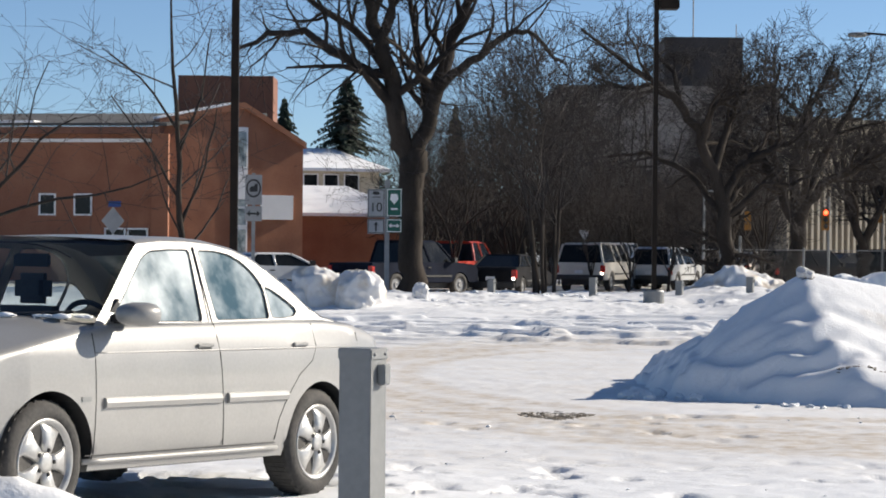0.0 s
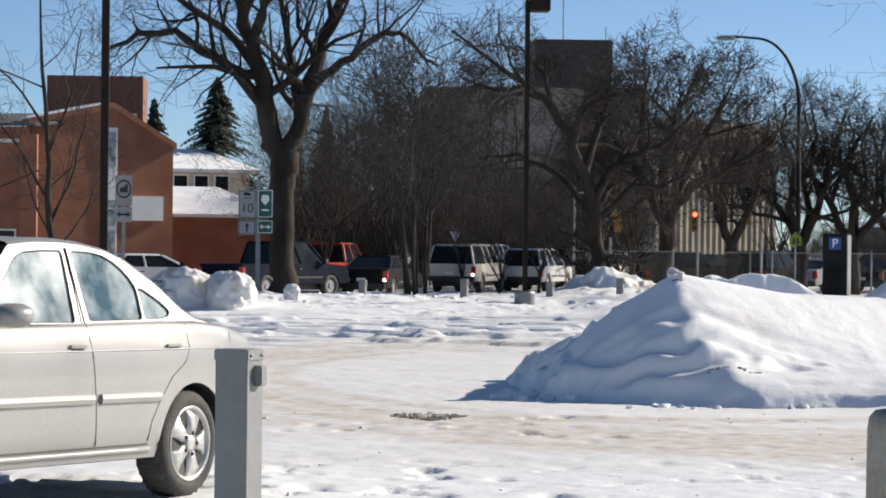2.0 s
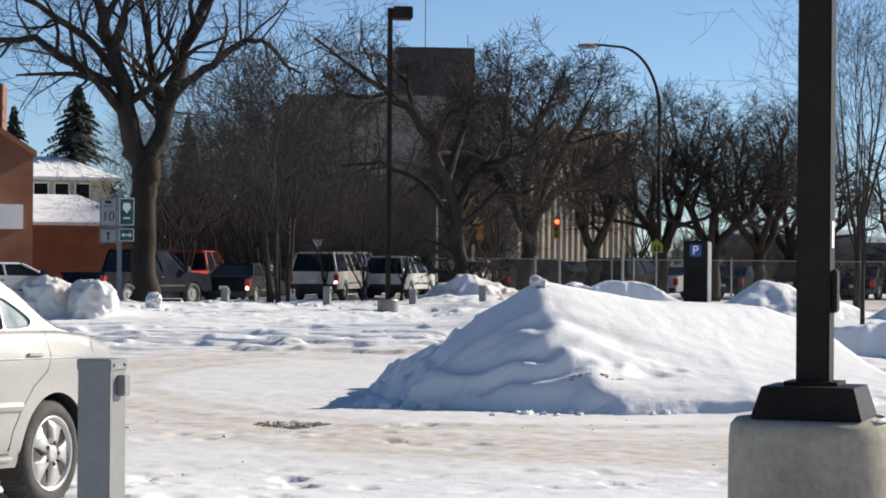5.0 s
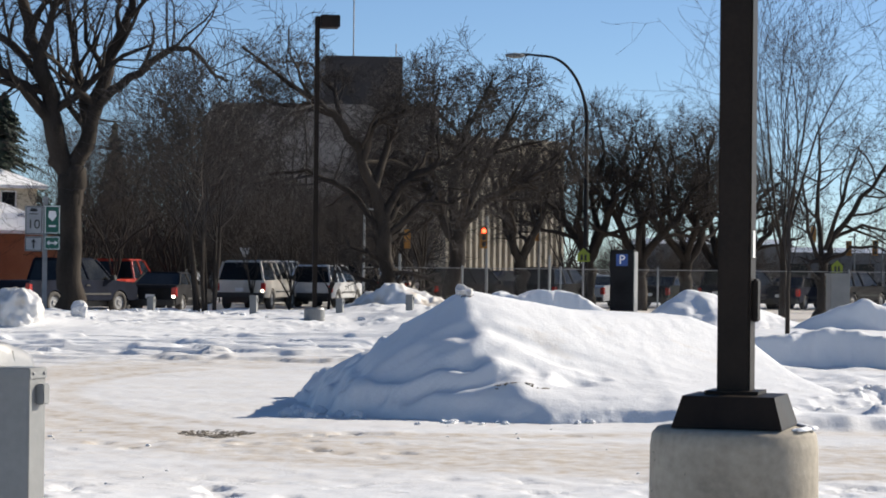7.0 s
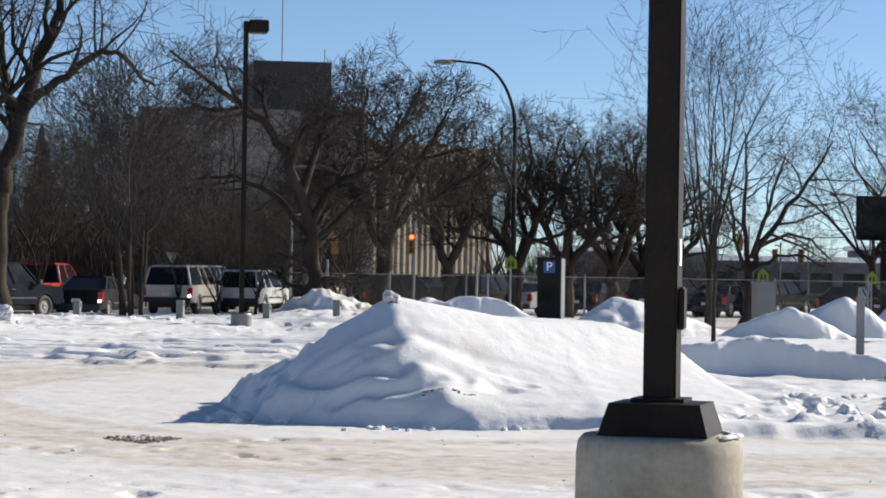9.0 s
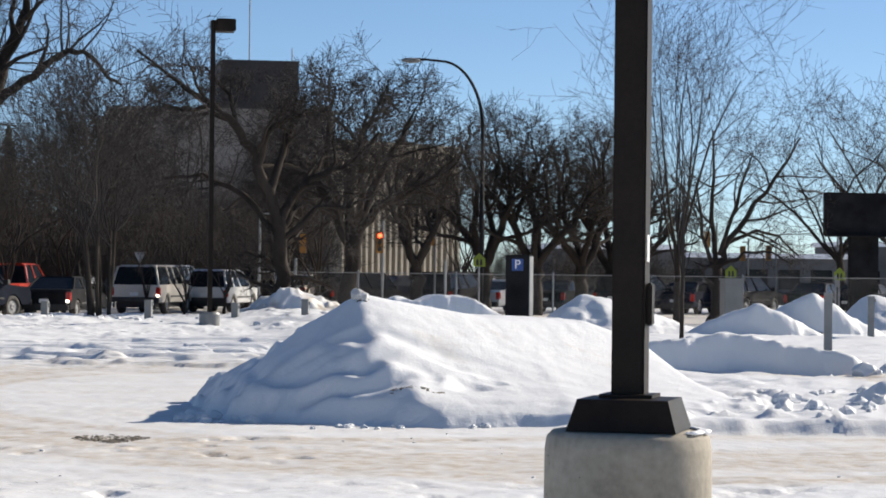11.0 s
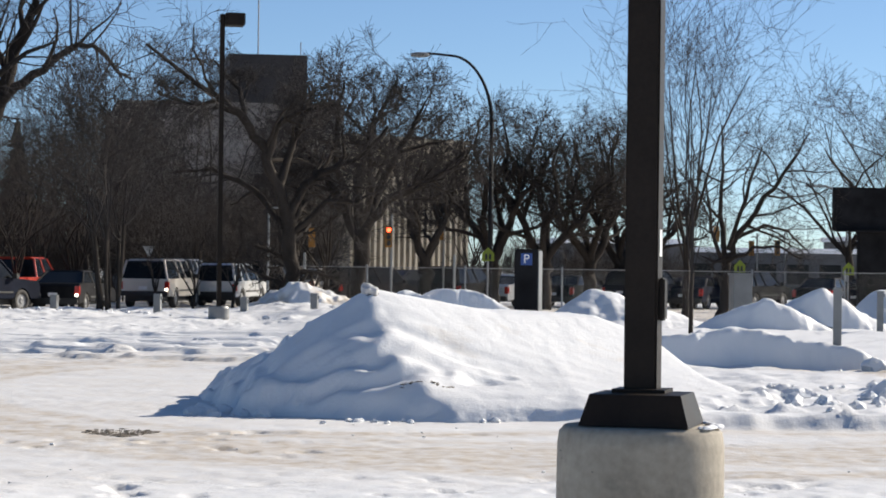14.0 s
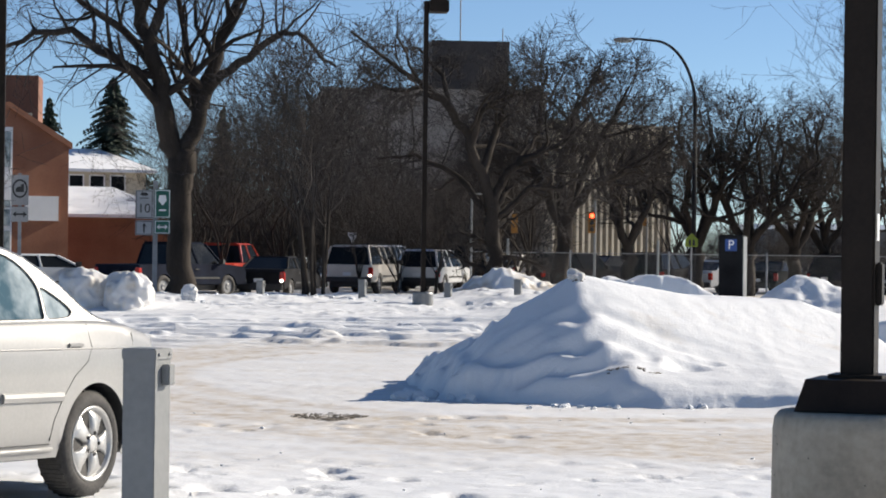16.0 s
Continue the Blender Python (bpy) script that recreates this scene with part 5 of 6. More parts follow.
        part("mirror_patch", prism([(1.93, 0.95), (1.78, 0.95), (1.80, 1.07)], sd * 0.70, sd * 0.745), BLACK, mir)
        # seats
        for x in (1.15,):
            st = part("front_seat", box(x, x + 0.5, sd * 0.14, sd * 0.62, 0.4, 0.58), CLOTH, th, bevel=0.05)
            part("seat_back", box(x - 0.12, x + 0.05, sd * 0.15, sd * 0.61, 0.5, 1.02), CLOTH, st, bevel=0.05)
            part("headrest", box(x - 0.12, x - 0.01, sd * 0.26, sd * 0.50, 1.03, 1.20), CLOTH, st, bevel=0.04)
        part("headlight", box(3.10, 3.30, sd * 0.42, sd * 0.70, 0.56, 0.68), GLASS, th, bevel=0.03)
        part("tail_light", box(-0.845, -0.76, sd * 0.56, sd * 0.70, 0.66, 0.80), TAIL, th, "red tail light", bevel=0.03)
    part("rear_seat", box(-0.1, 0.45, -0.62, 0.62, 0.4, 0.92), CLOTH, th, bevel=0.05)
    part("dashboard", box(1.62, 2.02, -0.70, 0.70, 0.62, 0.925), BLACK, th, bevel=0.04)
    part("steering_wheel", tube([(1.52 + 0.06 * math.sin(a), 0.36 + 0.18 * math.cos(a), 0.88 + 0.17 * math.sin(a)) for a in np.linspace(0, 6.283, 25)], 0.015, 6), BLACK, th)
    part("rear_view_mirror", box(1.56, 1.59, -0.12, 0.12, 1.23, 1.30), BLACK, th, bevel=0.01)
    part("parcel_shelf", box(-0.28, 0.05, -0.66, 0.66, 0.90, 0.93), BLACK, th)

    def screen(name, a, b, bow, mat, lab):
        bm = bmesh.new()
        v = [[bm.verts.new((x + bow * (1 - u * u), y * u, z + lift * (1 - u * u))) for u in np.linspace(-1, 1, 11)] for x, y, z, lift in (a, tuple((p + q) / 2 + (0.012 if i == 2 else 0) for i, (p, q) in enumerate(zip(a, b))), b)]
        for r, s in zip(v, v[1:]):
            for k in range(10):
                bm.faces.new((r[k], s[k], s[k + 1], r[k + 1]))
        o = part(name, bm, mat, th, lab, smooth=True)
        o.visible_shadow = False
        return o
    screen("windscreen", (2.0, 0.735, 0.955, 0.02), (1.50, 0.575, 1.362, 0.016), 0.065, GLASS, "clear windscreen with snow along its foot")
    screen("rear_window", (-0.28, 0.64, 0.985, 0.012), (0.44, 0.50, 1.335, 0.014), -0.02, GLARE_GLASS, "rear window with pale glare painted in")
    bm = bmesh.new()
    rg = random.Random(4)
    for k in range(40):
        y = rg.uniform(-0.7, 0.72)
        x = 2.03 + 0.08 * (1 - (y / 0.73) ** 2) + rg.uniform(-0.03, 0.05)
        bmesh.ops.create_icosphere(bm, subdivisions=1, radius=rg.uniform(0.012, 0.035), matrix=Matrix.Translation((x, y, 0.965 + 0.012)) @ Matrix.Diagonal((1.4, 1.6, 0.5, 1)))
    part("windscreen_snow", bm, ROOF_SNOW, th, "scraped snow along the windscreen foot", smooth=True)["kind"] = "stuff"
    for y in (0.1, -0.45):
        part("wiper", tube([(2.06, y, 0.975), (1.98, y + 0.5, 1.0)], 0.008, 6), BLACK, th)
    return th


sedan(pose(-1.419, 14.531, 0.06, 0, -1.3, 240.57), "silver four-door sedan with alloy wheels parked on packed snow")

bm = bmesh.new()
rg = random.Random(8)
for k in range(420):
    a, r = rg.uniform(0, 6.283), rg.random() ** 0.6
    x, y = 1.0 + 0.28 * r * math.cos(a) + 0.1 * math.sin(2 * a), 21.5 + 0.5 * r * math.sin(a)
    bmesh.ops.create_icosphere(bm, subdivisions=1, radius=rg.uniform(0.005, 0.015), matrix=Matrix.Translation((x, y, level(x, y) + 0.002)) @ Matrix.Diagonal((rg.uniform(0.8, 2.2), rg.uniform(0.8, 2.4), 0.35, 1)))
tagged(part("grit_patch", bm, GRIT, None), "dark patch of wet grit and gravel on the snow", "grit patch", kind="stuff")
bm = bmesh.new()
for k in range(60):
    x, y = rg.uniform(-2.5, 8), rg.choice((rg.uniform(13.5, 17.5), rg.uniform(13.5, 22), rg.uniform(19.5, 22.8)))
    s = rg.choice((0.008, 0.01, 0.014, 0.02)) * rg.uniform(0.7, 1.2)
    bmesh.ops.create_icosphere(bm, subdivisions=1, radius=s, matrix=Matrix.Translation((x, y, level(x, y) + s * 0.25)) @ Matrix.Rotation(rg.uniform(0, 6), 4, "Z") @ Matrix.Diagonal((rg.uniform(0.8, 1.8), rg.uniform(0.7, 1.3), 0.7, 1)))
tagged(part("snow_crumbs", bm, SNOW, None), "loose crumbs of snow scattered over the lane", "snow crumbs", kind="stuff")


# ---- street: vehicles ----
def far_wheel(parent, x, y, r, side):
    out = Matrix.Translation((x, y, r)) @ Matrix.Rotation(-side * math.pi / 2, 4, "X")
    w = part("wheel", lathe([(r * 0.62, -0.22), (r * 0.95, -0.22), (r, -0.18), (r, -0.03), (r * 0.93, 0.0), (r * 0.64, 0.0), (r * 0.6, -0.05)], 22, None, out), RUBBER, parent, smooth=True)
    part("rim", lathe([(0.0, -0.02), (r * 0.2, -0.01), (r * 0.3, -0.04), (r * 0.5, -0.06), (r * 0.58, -0.02), (r * 0.6, -0.04)], 18, None, out), GALV, w)


SHAPES = {
    # length, width, wheel radius, wheel places, sill, deck profile, cabin foot, cabin top, cabin posts
    "pickup": (5.5, 1.95, 0.39, (1.25, 4.55), 0.45, [(0, 0.55), (0.0, 1.12), (2.1, 1.14), (4.15, 1.16), (5.35, 1.06), (5.5, 0.9), (5.5, 0.5)], (2.0, 4.35), (2.15, 3.55), 1.88, (3.05,)),
    "capped": (5.5, 1.95, 0.39, (1.25, 4.55), 0.45, [(0, 0.55), (0.0, 1.12), (2.1, 1.14), (4.15, 1.16), (5.35, 1.06), (5.5, 0.9), (5.5, 0.5)], (0.05, 4.35), (0.25, 3.55), 1.88, (2.05, 3.05)),
    "suv": (4.7, 1.85, 0.37, (0.95, 3.75), 0.40, [(0, 0.5), (-0.02, 1.02), (3.6, 1.06), (4.5, 0.96), (4.68, 0.8), (4.7, 0.45)], (0.02, 3.65), (0.3, 2.75), 1.74, (1.15, 2.1)),
    "saloon": (4.7, 1.78, 0.32, (0.95, 3.65), 0.28, [(0, 0.4), (0.0, 0.88), (0.15, 0.98), (1.0, 1.0), (3.4, 0.98), (4.5, 0.78), (4.68, 0.6), (4.7, 0.35)], (0.55, 3.5), (1.3, 2.6), 1.43, (1.95,)),
    "van": (5.2, 1.98, 0.36, (1.0, 4.1), 0.38, [(0, 0.45), (-0.02, 1.1), (4.4, 1.12), (5.1, 0.95), (5.2, 0.8), (5.2, 0.42)], (0.0, 4.55), (0.1, 3.7), 2.0, (1.5, 2.8)),
}


def vehicle(kind, x, y, heading, paint, label, scale=1.0, lit=False, group="vehicles queued along the street"):
    """A road vehicle with its tail at the origin's -x side; heading in degrees from +y towards +x."""
    L, W, R, axles, sill, deck, foot, top, H, posts = SHAPES[kind]
    name = {"pickup": "pickup_truck", "capped": "pickup_truck", "suv": "suv", "saloon": "sedan", "van": "van"}[kind]
    th = empty(name, pose(x, y, level(x, y), 0, 0, 90 - heading) @ Matrix.Scale(scale, 4) @ Matrix.Translation((-L / 2, 0, 0)), label, "car" if kind == "saloon" else name.replace("_", " "), group)
    # lower body with round arches
    low = [(L - 0.02, sill)]
    for c in sorted(axles, reverse=True):
        low += [(c + (R + 0.06) * math.cos(a), max(sill, R + (R + 0.06) * math.sin(a))) for a in np.linspace(0.05, math.pi - 0.05, 12)]
    low += [(0.02, sill)]
    part("body", prism(deck + low, -W / 2, W / 2), paint, th, bevel=0.025)
    zf = min(float(np.interp(foot[0] + 0.05, [q[0] for q in deck[1:-1]], [q[1] for q in deck[1:-1]])), 1.12) - 0.03
    # cabin: glass block with painted posts and roof
    half, inn = W / 2 - 0.06, W / 2 - 0.24
    c0 = [(foot[0], half, zf), (foot[1], half, zf), (top[1], inn, H - 0.06), (top[0], inn, H - 0.06)]
    v = [(a, s * b, c) for s in (1, -1) for a, b, c in c0]
    for nm, f in (("side_window", (0, 1, 2, 3)), ("side_window", (7, 6, 5, 4)), ("windscreen", (1, 5, 6, 2)), ("rear_window", (4, 0, 3, 7))):
        bm = bmesh.new()
        bm.faces.new([bm.verts.new(v[i]) for i in f])
        part(nm, bm, DARKGLASS, th)
    bm = bmesh.new()
    r = [[(top[0] - 0.03, -1), (top[1] + 0.05, -1), (top[1] + 0.05, 1), (top[0] - 0.03, 1)]]
    lo = [bm.verts.new((a, s * (inn + 0.025), H - 0.09)) for a, s in r[0]]
    hi = [bm.verts.new((a + (0.1 if a < 2 else -0.1), s * (inn - 0.10), H)) for a, s in r[0]]
    bm.faces.new(hi)
    bm.faces.new(lo[::-1])
    for k in range(4):
        bm.faces.new((lo[k], lo[(k + 1) % 4], hi[(k + 1) % 4], hi[k]))
    part("roof", bm, paint, th, bevel=0.02)
    for s in (1, -1):
        for a, b in ((c0[0], c0[3]), (c0[1], c0[2])) + tuple(((p, half, zf), (top[0] + (p - foot[0]) / (foot[1] - foot[0]) * (top[1] - top[0]), inn, H - 0.06)) for p in posts):
            part("pillar", tube([(a[0], s * a[1], a[2] - 0.02), (b[0], s * b[1], b[2])], 0.045, 6), paint, th)
        part("side_mirror", box(foot[1] - 0.35, foot[1] - 0.2, s * (W / 2), s * (W / 2 + 0.2), zf + 0.05, zf + 0.22), BLACK, th, bevel=0.02)
        part("door_handle", box(posts[-1] - 0.25, posts[-1] - 0.08, s * (W / 2), s * (W / 2 + 0.03), zf - 0.14, zf - 0.10), BLACK, th)
        part("side_trim", box(axles[0] + R + 0.1, axles[1] - R - 0.1, s * (W / 2), s * (W / 2 + 0.02), sill + 0.2, sill + 0.26), BLACK, th)
        part("tail_light", box(-0.03, 0.14, s * (W / 2 - 0.16), s * (W / 2 + 0.01), zf - 0.38, zf - 0.06), TAIL, th, "red tail light", bevel=0.02)
        part("headlight", box(L - 0.2, L + 0.0, s * (W / 2 - 0.35), s * (W / 2 - 0.04), 0.62 if kind != "saloon" else 0.55, 0.8 if kind != "saloon" else 0.68), GLASS, th, bevel=0.02)
        for c in axles:
            far_wheel(th, c, s * (W / 2 - 0.01), R, s)
    part("rear_bumper", box(-0.12, 0.1, -W / 2 + 0.03, W / 2 - 0.03, sill, sill + 0.2), BLACK if kind != "pickup" else ALLOY, th, bevel=0.03)
    part("front_bumper", box(L - 0.1, L + 0.1, -W / 2 + 0.03, W / 2 - 0.03, sill, sill + 0.2), BLACK, th, bevel=0.03)
    part("number_plate", box(-0.14, -0.12, -0.16, 0.16, sill + 0.25, sill + 0.38), PLATE, th, "plain white plate")
    part("underbody", box(0.2, L - 0.2, -W / 2 + 0.25, W / 2 - 0.25, 0.25, sill + 0.05), BLACK, th)
    if lit:
        part("lit_lamp", box(-0.05, -0.03, -W / 2 + 0.03, -W / 2 + 0.13, zf - 0.42, zf - 0.33), HEADLAMP, th, "small lit lamp")
    return th


vehicle("pickup", -1.29, 84, 40, NAVY, "dark navy pickup truck with an open bed")
vehicle("saloon", 2.4, 88, 18, CHARCOAL, "near-black sedan with red tail lights", lit=True)
vehicle("pickup", 0.6, 95, 20, RED, "bright red pickup truck behind the dark sedan")
vehicle("capped", 6.1, 98, 18, CHAMPAGNE, "champagne pickup with tinted windows and covered bed", lit=True)
vehicle("suv", 7.57, 108, 18, PALE, "pale silver sport utility vehicle behind a pickup", 1.1)
vehicle("suv", 9.18, 102, 22, PALE, "pale silver sport utility vehicle with roof rails")
vehicle("suv", 12.32, 112, 24, CHARCOAL, "charcoal sport utility vehicle in the queue", 1.1)
vehicle("saloon", 13.90, 112, 30, CHAMPAGNE, "beige sedan behind the wire fence", 1.1)
vehicle("van", 16.32, 112, 60, CHARCOAL, "dark grey van behind the wire fence", 0.85)
vehicle("saloon", 18.81, 114, 55, NAVY, "dark navy sedan behind the wire fence", 1.1)
vehicle("saloon", -5.61, 84, 62, PALE, "pale silver sedan beside the brick wall", 1.0, group="parked vehicles")
for i, (kind, paint, lab) in enumerate((("suv", CHARCOAL, "charcoal sport utility vehicle in the far lot"), ("saloon", PALE, "pale sedan in the far lot"), ("saloon", CHARCOAL, "charcoal sedan in the far lot"), ("suv", NAVY, "dark navy sport utility vehicle in the far lot"),
                                        ("saloon", NAVY, "navy sedan in the far lot"), ("suv", CHARCOAL, "charcoal sport utility vehicle in the far lot"), ("saloon", CHARCOAL, "charcoal sedan in the far lot"), ("saloon", NAVY, "navy sedan in the far lot"))):
    vehicle(kind, 19.6 + i * 2.75, 106 + 1.2 * (i % 3), 35 + 9 * (i % 2), paint, lab, 1.0, i % 3 == 0, "parked vehicles in the far lot")


# ---- signs, signals, lamps, posts ----
def letters(text, size, m, parent, name="lettering", mat=INK):
    """Raised writing, as a mesh; it reads along x and faces -y of m."""
    cu = bpy.data.curves.new("writing", "FONT")
    cu.body, cu.size, cu.extrude, cu.align_x, cu.align_y = text, size, 0.003, "CENTER", "CENTER"
    ob = bpy.data.objects.new("writing", cu)
    scene.collection.objects.link(ob)
    dg = bpy.context.evaluated_depsgraph_get()
    me = bpy.data.meshes.new_from_object(ob.evaluated_get(dg))
    bpy.data.objects.remove(ob)
    me.transform(m @ Matrix.Rotation(math.pi / 2, 4, "X"))
    me.materials.clear()
    me.materials.append(mat)
    o = new(name, me)
    o.parent = parent
    return o


def plate(parent, name, x, z, w, h, mat, label="", y=-0.045, t=0.006, rim=None):
    p = part(name, box(x - w / 2, x + w / 2, y, y + t, z - h / 2, z + h / 2), mat, parent, label, bevel=0.002)
    if rim:
        for x0, x1, z0, z1 in ((x - w / 2 + 0.012, x + w / 2 - 0.012, z + h / 2 - 0.03, z + h / 2 - 0.015), (x - w / 2 + 0.012, x + w / 2 - 0.012, z - h / 2 + 0.015, z - h / 2 + 0.03),
                               (x - w / 2 + 0.012, x - w / 2 + 0.027, z - h / 2 + 0.03, z + h / 2 - 0.03), (x + w / 2 - 0.027, x + w / 2 - 0.012, z - h / 2 + 0.03, z + h / 2 - 0.03)):
            part("border", box(x0, x1, y - 0.005, y, z0, z1), rim, p)
    return p


def arrow(parent, m, length, mat, both=False):
    bm = prism([(-0.018, -length / 2), (0.018, -length / 2), (0.018, length * 0.15), (0.06, length * 0.15), (0, length / 2), (-0.06, length * 0.15), (-0.018, length * 0.15)], 0, 0.004, None, m)
    return part("arrow", bm, mat, parent)


# highway marker: white number plate, green plate, arrow tabs
g = empty("route_sign", pose(-1.31, 58, 0.25, 0, 0, 2), "white numbered route sign beside a green sign on a post", "road sign")
part("post", box(-0.055, 0.055, -0.035, 0.035, -0.3, 2.75), GALV, g)
p = plate(g, "number_plate_face", -0.26, 2.20, 0.40, 0.66, SIGN_SHADED, "white plate with a black border", rim=INK)
letters("10", 0.30, Matrix.Translation((-0.26, -0.052, 2.10)), p)
part("crest", prism([(-0.36, 2.42), (-0.30, 2.40), (-0.22, 2.40), (-0.16, 2.42), (-0.20, 2.47), (-0.32, 2.48)], -0.050, -0.046), INK, p)
part("printed_bar", box(-0.36, -0.16, -0.050, -0.046, 2.335, 2.355), INK, p)
p = plate(g, "arrow_tab", -0.26, 1.66, 0.40, 0.34, SIGN_SHADED, "white tab with an up arrow", rim=INK)
arrow(p, Matrix.Translation((-0.26, -0.053, 1.66)), 0.22, INK)
p = plate(g, "green_plate", 0.16, 2.22, 0.36, 0.66, GREEN, "green plate with white print", rim=WHITE)
part("crest", prism([(0.06, 2.30), (0.16, 2.18), (0.26, 2.30), (0.23, 2.42), (0.09, 2.42)], -0.052, -0.046), WHITE, p)
part("printed_bar", box(0.08, 0.24, -0.052, -0.046, 2.05, 2.09), WHITE, p)
p = plate(g, "green_tab", 0.16, 1.68, 0.36, 0.32, GREEN, "green tab with a double arrow", rim=WHITE)
arrow(p, Matrix.Translation((0.19, -0.053, 1.68)) @ Matrix.Rotation(math.pi / 2, 4, "Y"), 0.2, WHITE)
arrow(p, Matrix.Translation((0.13, -0.053, 1.68)) @ Matrix.Rotation(-math.pi / 2, 4, "Y"), 0.2, WHITE)

g = empty("truck_route_sign", pose(-3.82, 50, 0.1, 0, 0, 3), "grey-white round truck symbol sign with arrow tab below", "road sign")
part("post", box(-0.035, 0.035, -0.03, 0.03, -0.3, 2.8), GALV, g)
p = plate(g, "sign_plate", 0.0, 2.46, 0.34, 0.60, SIGNBACK, "weathered grey sign plate")
bm = bmesh.new()
n = 28
v = [[bm.verts.new((r * math.cos(a), y, 2.49 + r * 1.25 * math.sin(a))) for a in (2 * math.pi * k / n for k in range(n))] for r, y in ((0.15, -0.052), (0.12, -0.052), (0.12, -0.044), (0.15, -0.044))]
for a, b in zip(v, v[1:] + v[:1]):
    for k in range(n):
        bm.faces.new((a[k], a[(k + 1) % n], b[(k + 1) % n], b[k]))
part("ring", bm, INK, p, "dark ring")
part("truck_symbol", prism([(-0.08, 2.42), (0.08, 2.42), (0.08, 2.58), (0.02, 2.58), (0.02, 2.53), (-0.04, 2.53), (-0.08, 2.49)], -0.052, -0.045), INK, p)
p = plate(g, "arrow_tab", 0.0, 1.98, 0.34, 0.30, SIGNBACK, "grey tab with dark arrows")
arrow(p, Matrix.Translation((0.04, -0.053, 1.98)) @ Matrix.Rotation(math.pi / 2, 4, "Y"), 0.2, INK)
arrow(p, Matrix.Translation((-0.04, -0.053, 1.98)) @ Matrix.Rotation(-math.pi / 2, 4, "Y"), 0.2, INK)

g = empty("diamond_sign", pose(-7.97, 60, 0.0), "back of a diamond-shaped sign on a thin post", "road sign")
part("post", box(-0.025, 0.025, -0.02, 0.02, -0.3, 2.3), GALV, g)
part("sign_plate", prism([(0, 1.68), (0.28, 2.0), (0, 2.34), (-0.28, 2.0)], -0.03, -0.022), SIGNBACK, g)
g = empty("yield_sign", pose(6.03, 106, -0.2), "white back of a triangular yield sign", "road sign")
part("post", box(-0.03, 0.03, -0.02, 0.02, -0.3, 2.2), GALV, g)
part("sign_plate", prism([(0, 1.95), (0.26, 2.42), (-0.26, 2.42)], -0.03, -0.022), WHITE, g)


def crossing_sign(x, y, z):
    g = empty("school_crossing_sign", pose(x, y, -0.2), "lime school crossing sign with dark figures symbol on a post", "road sign", "lime crossing signs")
    part("post", tube([(0, 0, -0.3), (0, 0, z + 0.2)], 0.03, 8), GALV, g)
    p = part("sign_plate", prism([(-0.19, z - 0.1), (0.19, z - 0.1), (0.19, z + 0.14), (0, z + 0.32), (-0.19, z + 0.14)], -0.045, -0.038), LIME, g)
    for s in (-0.06, 0.06):
        part("symbol", prism([(s - 0.04, z - 0.06), (s + 0.04, z - 0.06), (s + 0.03, z + 0.12), (s - 0.03, z + 0.12)], -0.052, -0.046), INK, p)


crossing_sign(14.63, 75, 1.98)
crossing_sign(24.17, 80, 1.72)
crossing_sign(27.26, 78, 1.68)


def lot_lamp(x, y, top, label, width=0.145, head=True):
    g = empty("lot_lamp", pose(x, y, 0.05), label, "lamp", "lot lamps")
    part("pole", box(-width / 2, width / 2, -width / 2, width / 2, 0.3, top), BRONZE, g, bevel=0.01)
    part("footing", lathe([(0.22, -0.3), (0.22, 0.50), (0.20, 0.54), (0, 0.54)], 24), GREYPOST, g, "round grey concrete footing")
    if head:
        part("lamp_arm", box(0.0, 0.12, -0.04, 0.04, top - 0.14, top - 0.06), BRONZE, g)
        part("lamp_head", box(0.05, 0.46, -0.25, 0.25, top - 0.24, top + 0.02), BRONZE, g, "flat bronze lamp head", bevel=0.02)
    return g


lot_lamp(4.42, 52, 6.65, "bronze lot lamp with a shoebox head on concrete footing", 0.10)
lot_lamp(-3.96, 47, 7.6, "bronze square lamp pole before the brick building")

g = empty("street_lamp", pose(15.68, 80, -0.2), "dark curved-arm street lamp among the bare trees", "lamp")
part("pole", tube([(0, 0, -0.2), (0, 0, 6.45)], [0.09, 0.065], 10), CHARCOAL, g, smooth=True)
bend = [(-1.4 + 1.4 * math.cos(a), 0, 6.4 + 2.2 * math.sin(a)) for a in np.linspace(0, math.pi / 2, 14)] + [(-1.9, 0, 8.64), (-2.3, 0, 8.65)]
part("arm", tube(bend, [0.06 - 0.0015 * k for k in range(len(bend))], 10), CHARCOAL, g, "curved dark arm", smooth=True)
bm = bmesh.new()
bmesh.ops.create_uvsphere(bm, u_segments=16, v_segments=10, radius=1.0, matrix=Matrix.Translation((-2.4, 0, 8.6)) @ Matrix.Diagonal((0.33, 0.14, 0.09, 1)))
part("lamp_head", bm, GREYPOST, g, "oval grey lamp head", smooth=True)
g = empty("street_lamp", pose(43.60, 125, -0.2), "thin curved-arm street lamp far beyond the crossing", "lamp")
part("pole", tube([(0, 0, -0.2), (0, 0, 5.2), (-0.4, 0, 5.9), (-1.2, 0, 6.2), (-1.9, 0, 6.2)], 0.06, 8), GALV, g)
part("lamp_head", box(-2.3, -1.8, -0.1, 0.1, 6.12, 6.24), GALV, g, bevel=0.03)


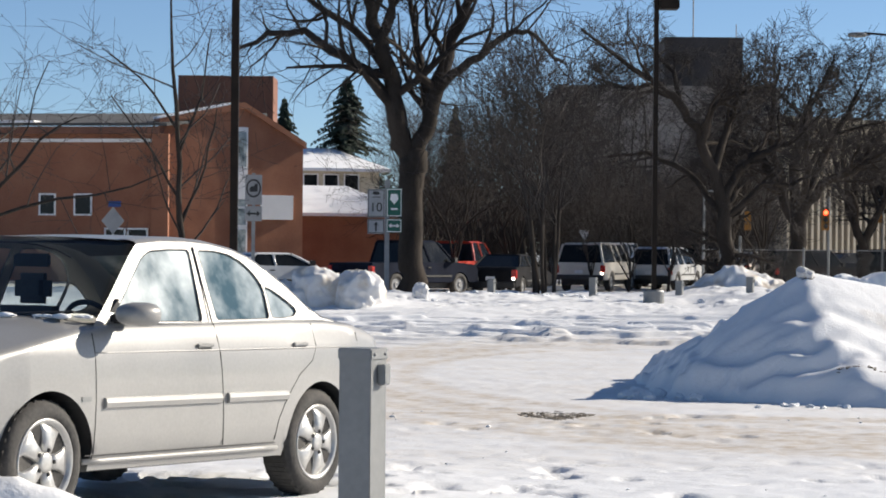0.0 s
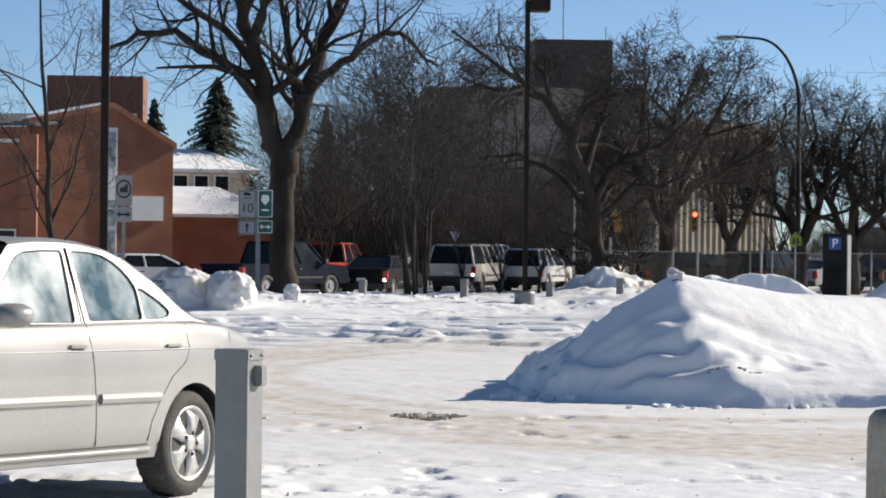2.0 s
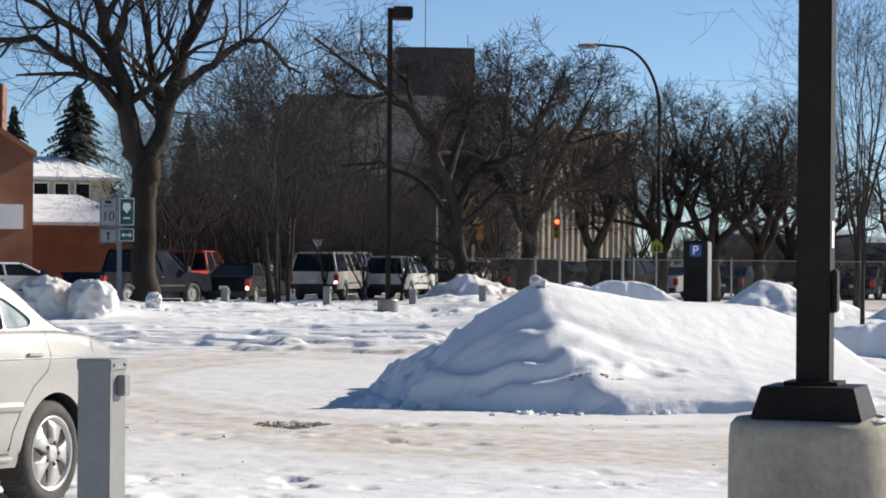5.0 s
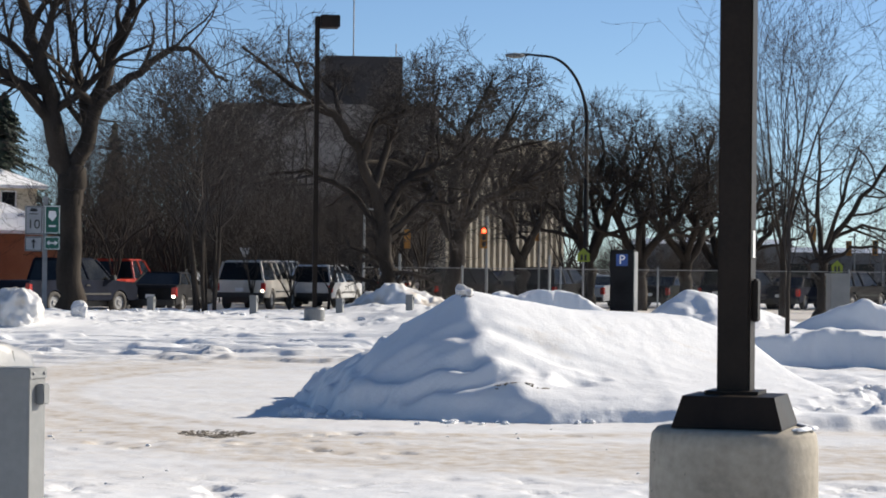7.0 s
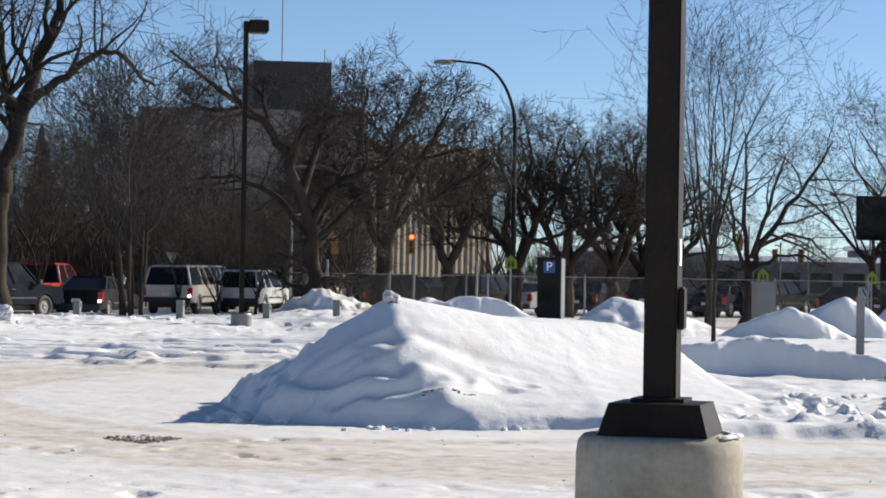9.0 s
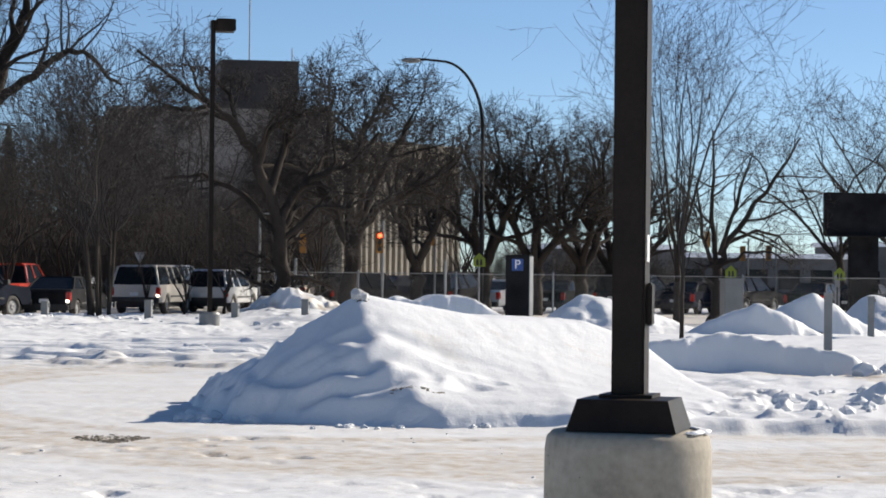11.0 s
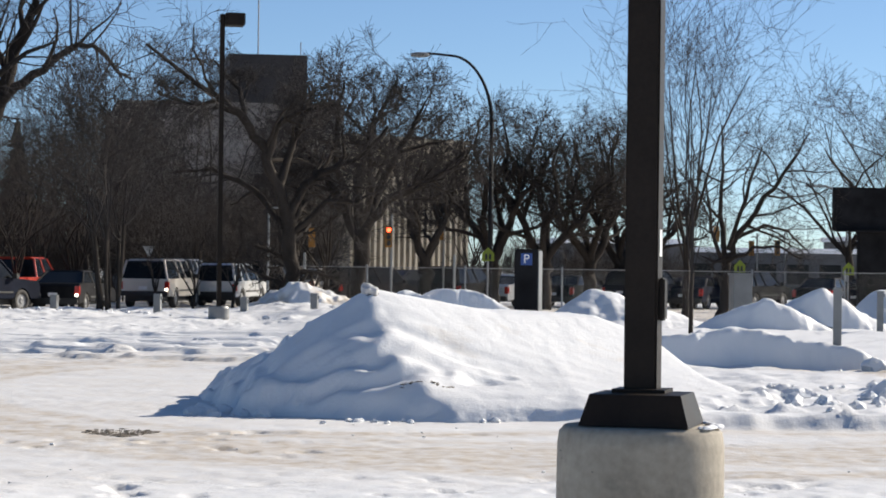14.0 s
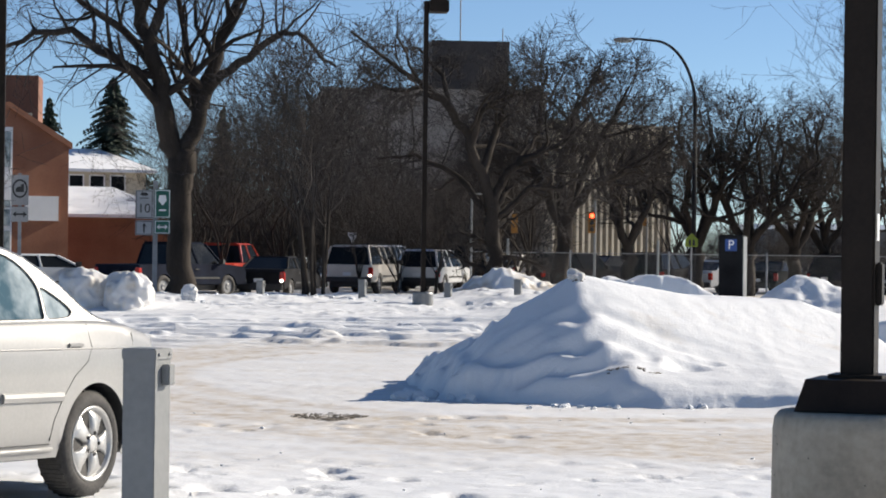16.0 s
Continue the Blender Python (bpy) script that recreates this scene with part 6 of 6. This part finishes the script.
def signal(x, y, z, label, lit=None, face=True, arm=1.5, size=0.75):
    z = z / size
    g = empty("traffic_signal", pose(x, y, -0.2) @ Matrix.Scale(size, 4), label, "traffic light", "traffic signals at the crossing")
    part("post", tube([(arm, 0.1, -0.2), (arm, 0.1, z + 1.0)], 0.055, 8), GREYPOST, g)
    part("arm", tube([(arm, 0.1, z + 0.75), (0, 0.1, z + 0.75)], 0.04, 8), GREYPOST, g)
    h = part("signal_head", box(-0.16, 0.16, -0.1, 0.12, z - 0.45, z + 0.5), SIGNAL_YELLOW, g, "yellow signal housing", bevel=0.02)
    if face:
        for k, c in enumerate(("red", "amber", "green")):
            zz = z + 0.32 - 0.3 * k
            part("lens", lathe([(0.1, 0), (0.08, 0.03), (0, 0.045)], 16, None, Matrix.Translation((0, -0.1, zz)) @ Matrix.Rotation(math.pi / 2, 4, "X")), RED_LAMP if lit == c else BLACK, h, lit == c and "glowing red lens" or "")
            part("visor", box(-0.11, 0.11, -0.28, -0.1, zz + 0.10, zz + 0.12), BLACK, h)


signal(10.30, 67, 2.47, "yellow traffic signal showing red", "red", True, 0.16, 0.62)
signal(11.26, 92, 2.7, "yellow traffic signal seen from its back", face=False, arm=-1.0)
signal(10.35, 90, 3.2, "yellow traffic signal seen from its back", face=False, arm=-1.2)
signal(17.18, 98, 3.1, "yellow traffic signal seen from its back", face=False, arm=0.2)
signal(35.04, 110, 2.75, "yellow traffic signal with unlit lenses", None, True, 0.5)
signal(35.03, 114, 2.75, "yellow traffic signal seen from its back", face=False, arm=0.4)
signal(31.54, 108, 3.3, "yellow traffic signal seen from its back", face=False, arm=0.6)

# parking pay station
g = empty("pay_station", pose(12.29, 58, 0.12, 0, 0, -27), "tall dark parking pay station with a blue P panel", "pay station")
part("cabinet", box(-0.29, 0.29, -0.17, 0.17, -0.3, 1.80), CHARCOAL, g, bevel=0.01)
part("side_panel", box(0.29, 0.31, -0.16, 0.16, -0.3, 1.76), GREYPOST, g, "grey metal side")
p = part("sign_panel", box(-0.27, 0.27, -0.185, -0.17, 1.32, 1.78), CHARCOAL, g, "black panel")
part("blue_square", box(-0.13, 0.15, -0.19, -0.185, 1.42, 1.70), BLUE, p)
letters("P", 0.30, Matrix.Translation((0.01, -0.194, 1.56)), p, "letter", WHITE)

g = empty("utility_cabinet", pose(19.97, 66, -0.15), "grey steel utility cabinet standing on the snow", "cabinet")
part("body", box(-0.26, 0.26, -0.25, 0.25, 0, 1.5), GREYPOST, g, bevel=0.015)
part("roof", box(-0.29, 0.29, -0.28, 0.28, 1.5, 1.56), GREYPOST, g)

g = empty("billboard", pose(35.73, 100, -0.2), "dark back of a roadside billboard on a thick support", "billboard")
part("panel", box(-1.45, 1.40, -0.2, 0.2, 3.45, 5.25), CHARCOAL, g, bevel=0.03)
part("support", box(-0.35, 0.9, -0.18, 0.18, -0.3, 3.45), CHARCOAL, g, bevel=0.03)
part("catwalk", box(-1.5, 1.45, -0.6, -0.2, 3.38, 3.45), CHARCOAL, g)

for x, y, top in ((1.10, 56, 0.74), (3.33, 55, 0.80), (5.24, 55, 0.75), (6.68, 54, 0.86), (14.83, 43, 1.18), (19.28, 53, 1.05)):
    q = plug_post(pose(x, y, level(x, y) - 0.1, 0, 0, -20), "grey square block heater post standing in the snow", top + 0.1 - level(x, y), 0.15)

# wire fence beside the street
g = empty("wire_fence", pose(0, 66, -0.1), "chain-link fence with steel posts along the street", "fence")
fx0, fx1 = 6.9, 31.0
for i in range(10):
    x = fx0 + (fx1 - fx0) * i / 9
    part("post", tube([(x, 0, -0.3), (x, 0, 1.62)], 0.026, 8), GALV, g)
for z in (1.55, 0.12):
    part("rail", tube([(fx0, 0, z), (fx1, 0, z)], 0.011, 6), GALV, g)
wires = []
x = fx0
while x < fx1:
    for s in (1, -1):
        a, b = x, x + s * 1.4
        if fx0 <= b <= fx1:
            wires.append([(Vector((a, 0, 0.13)), 0.0009), (Vector((b, 0, 1.53)), 0.0009)])
    x += 0.07
w = bars_mesh("chain_link", wires, GALV, 3)
w.parent = g
w["kind"] = "stuff"
for px in (7.59, 11.50):
    q = empty("steel_post", pose(px, 63.5, -0.1), "plain galvanised steel post beside the fence", "post", "steel posts by the fence")
    part("post", tube([(0, 0, -0.3), (0, 0, 1.9)], 0.035, 10), GREYPOST, q)
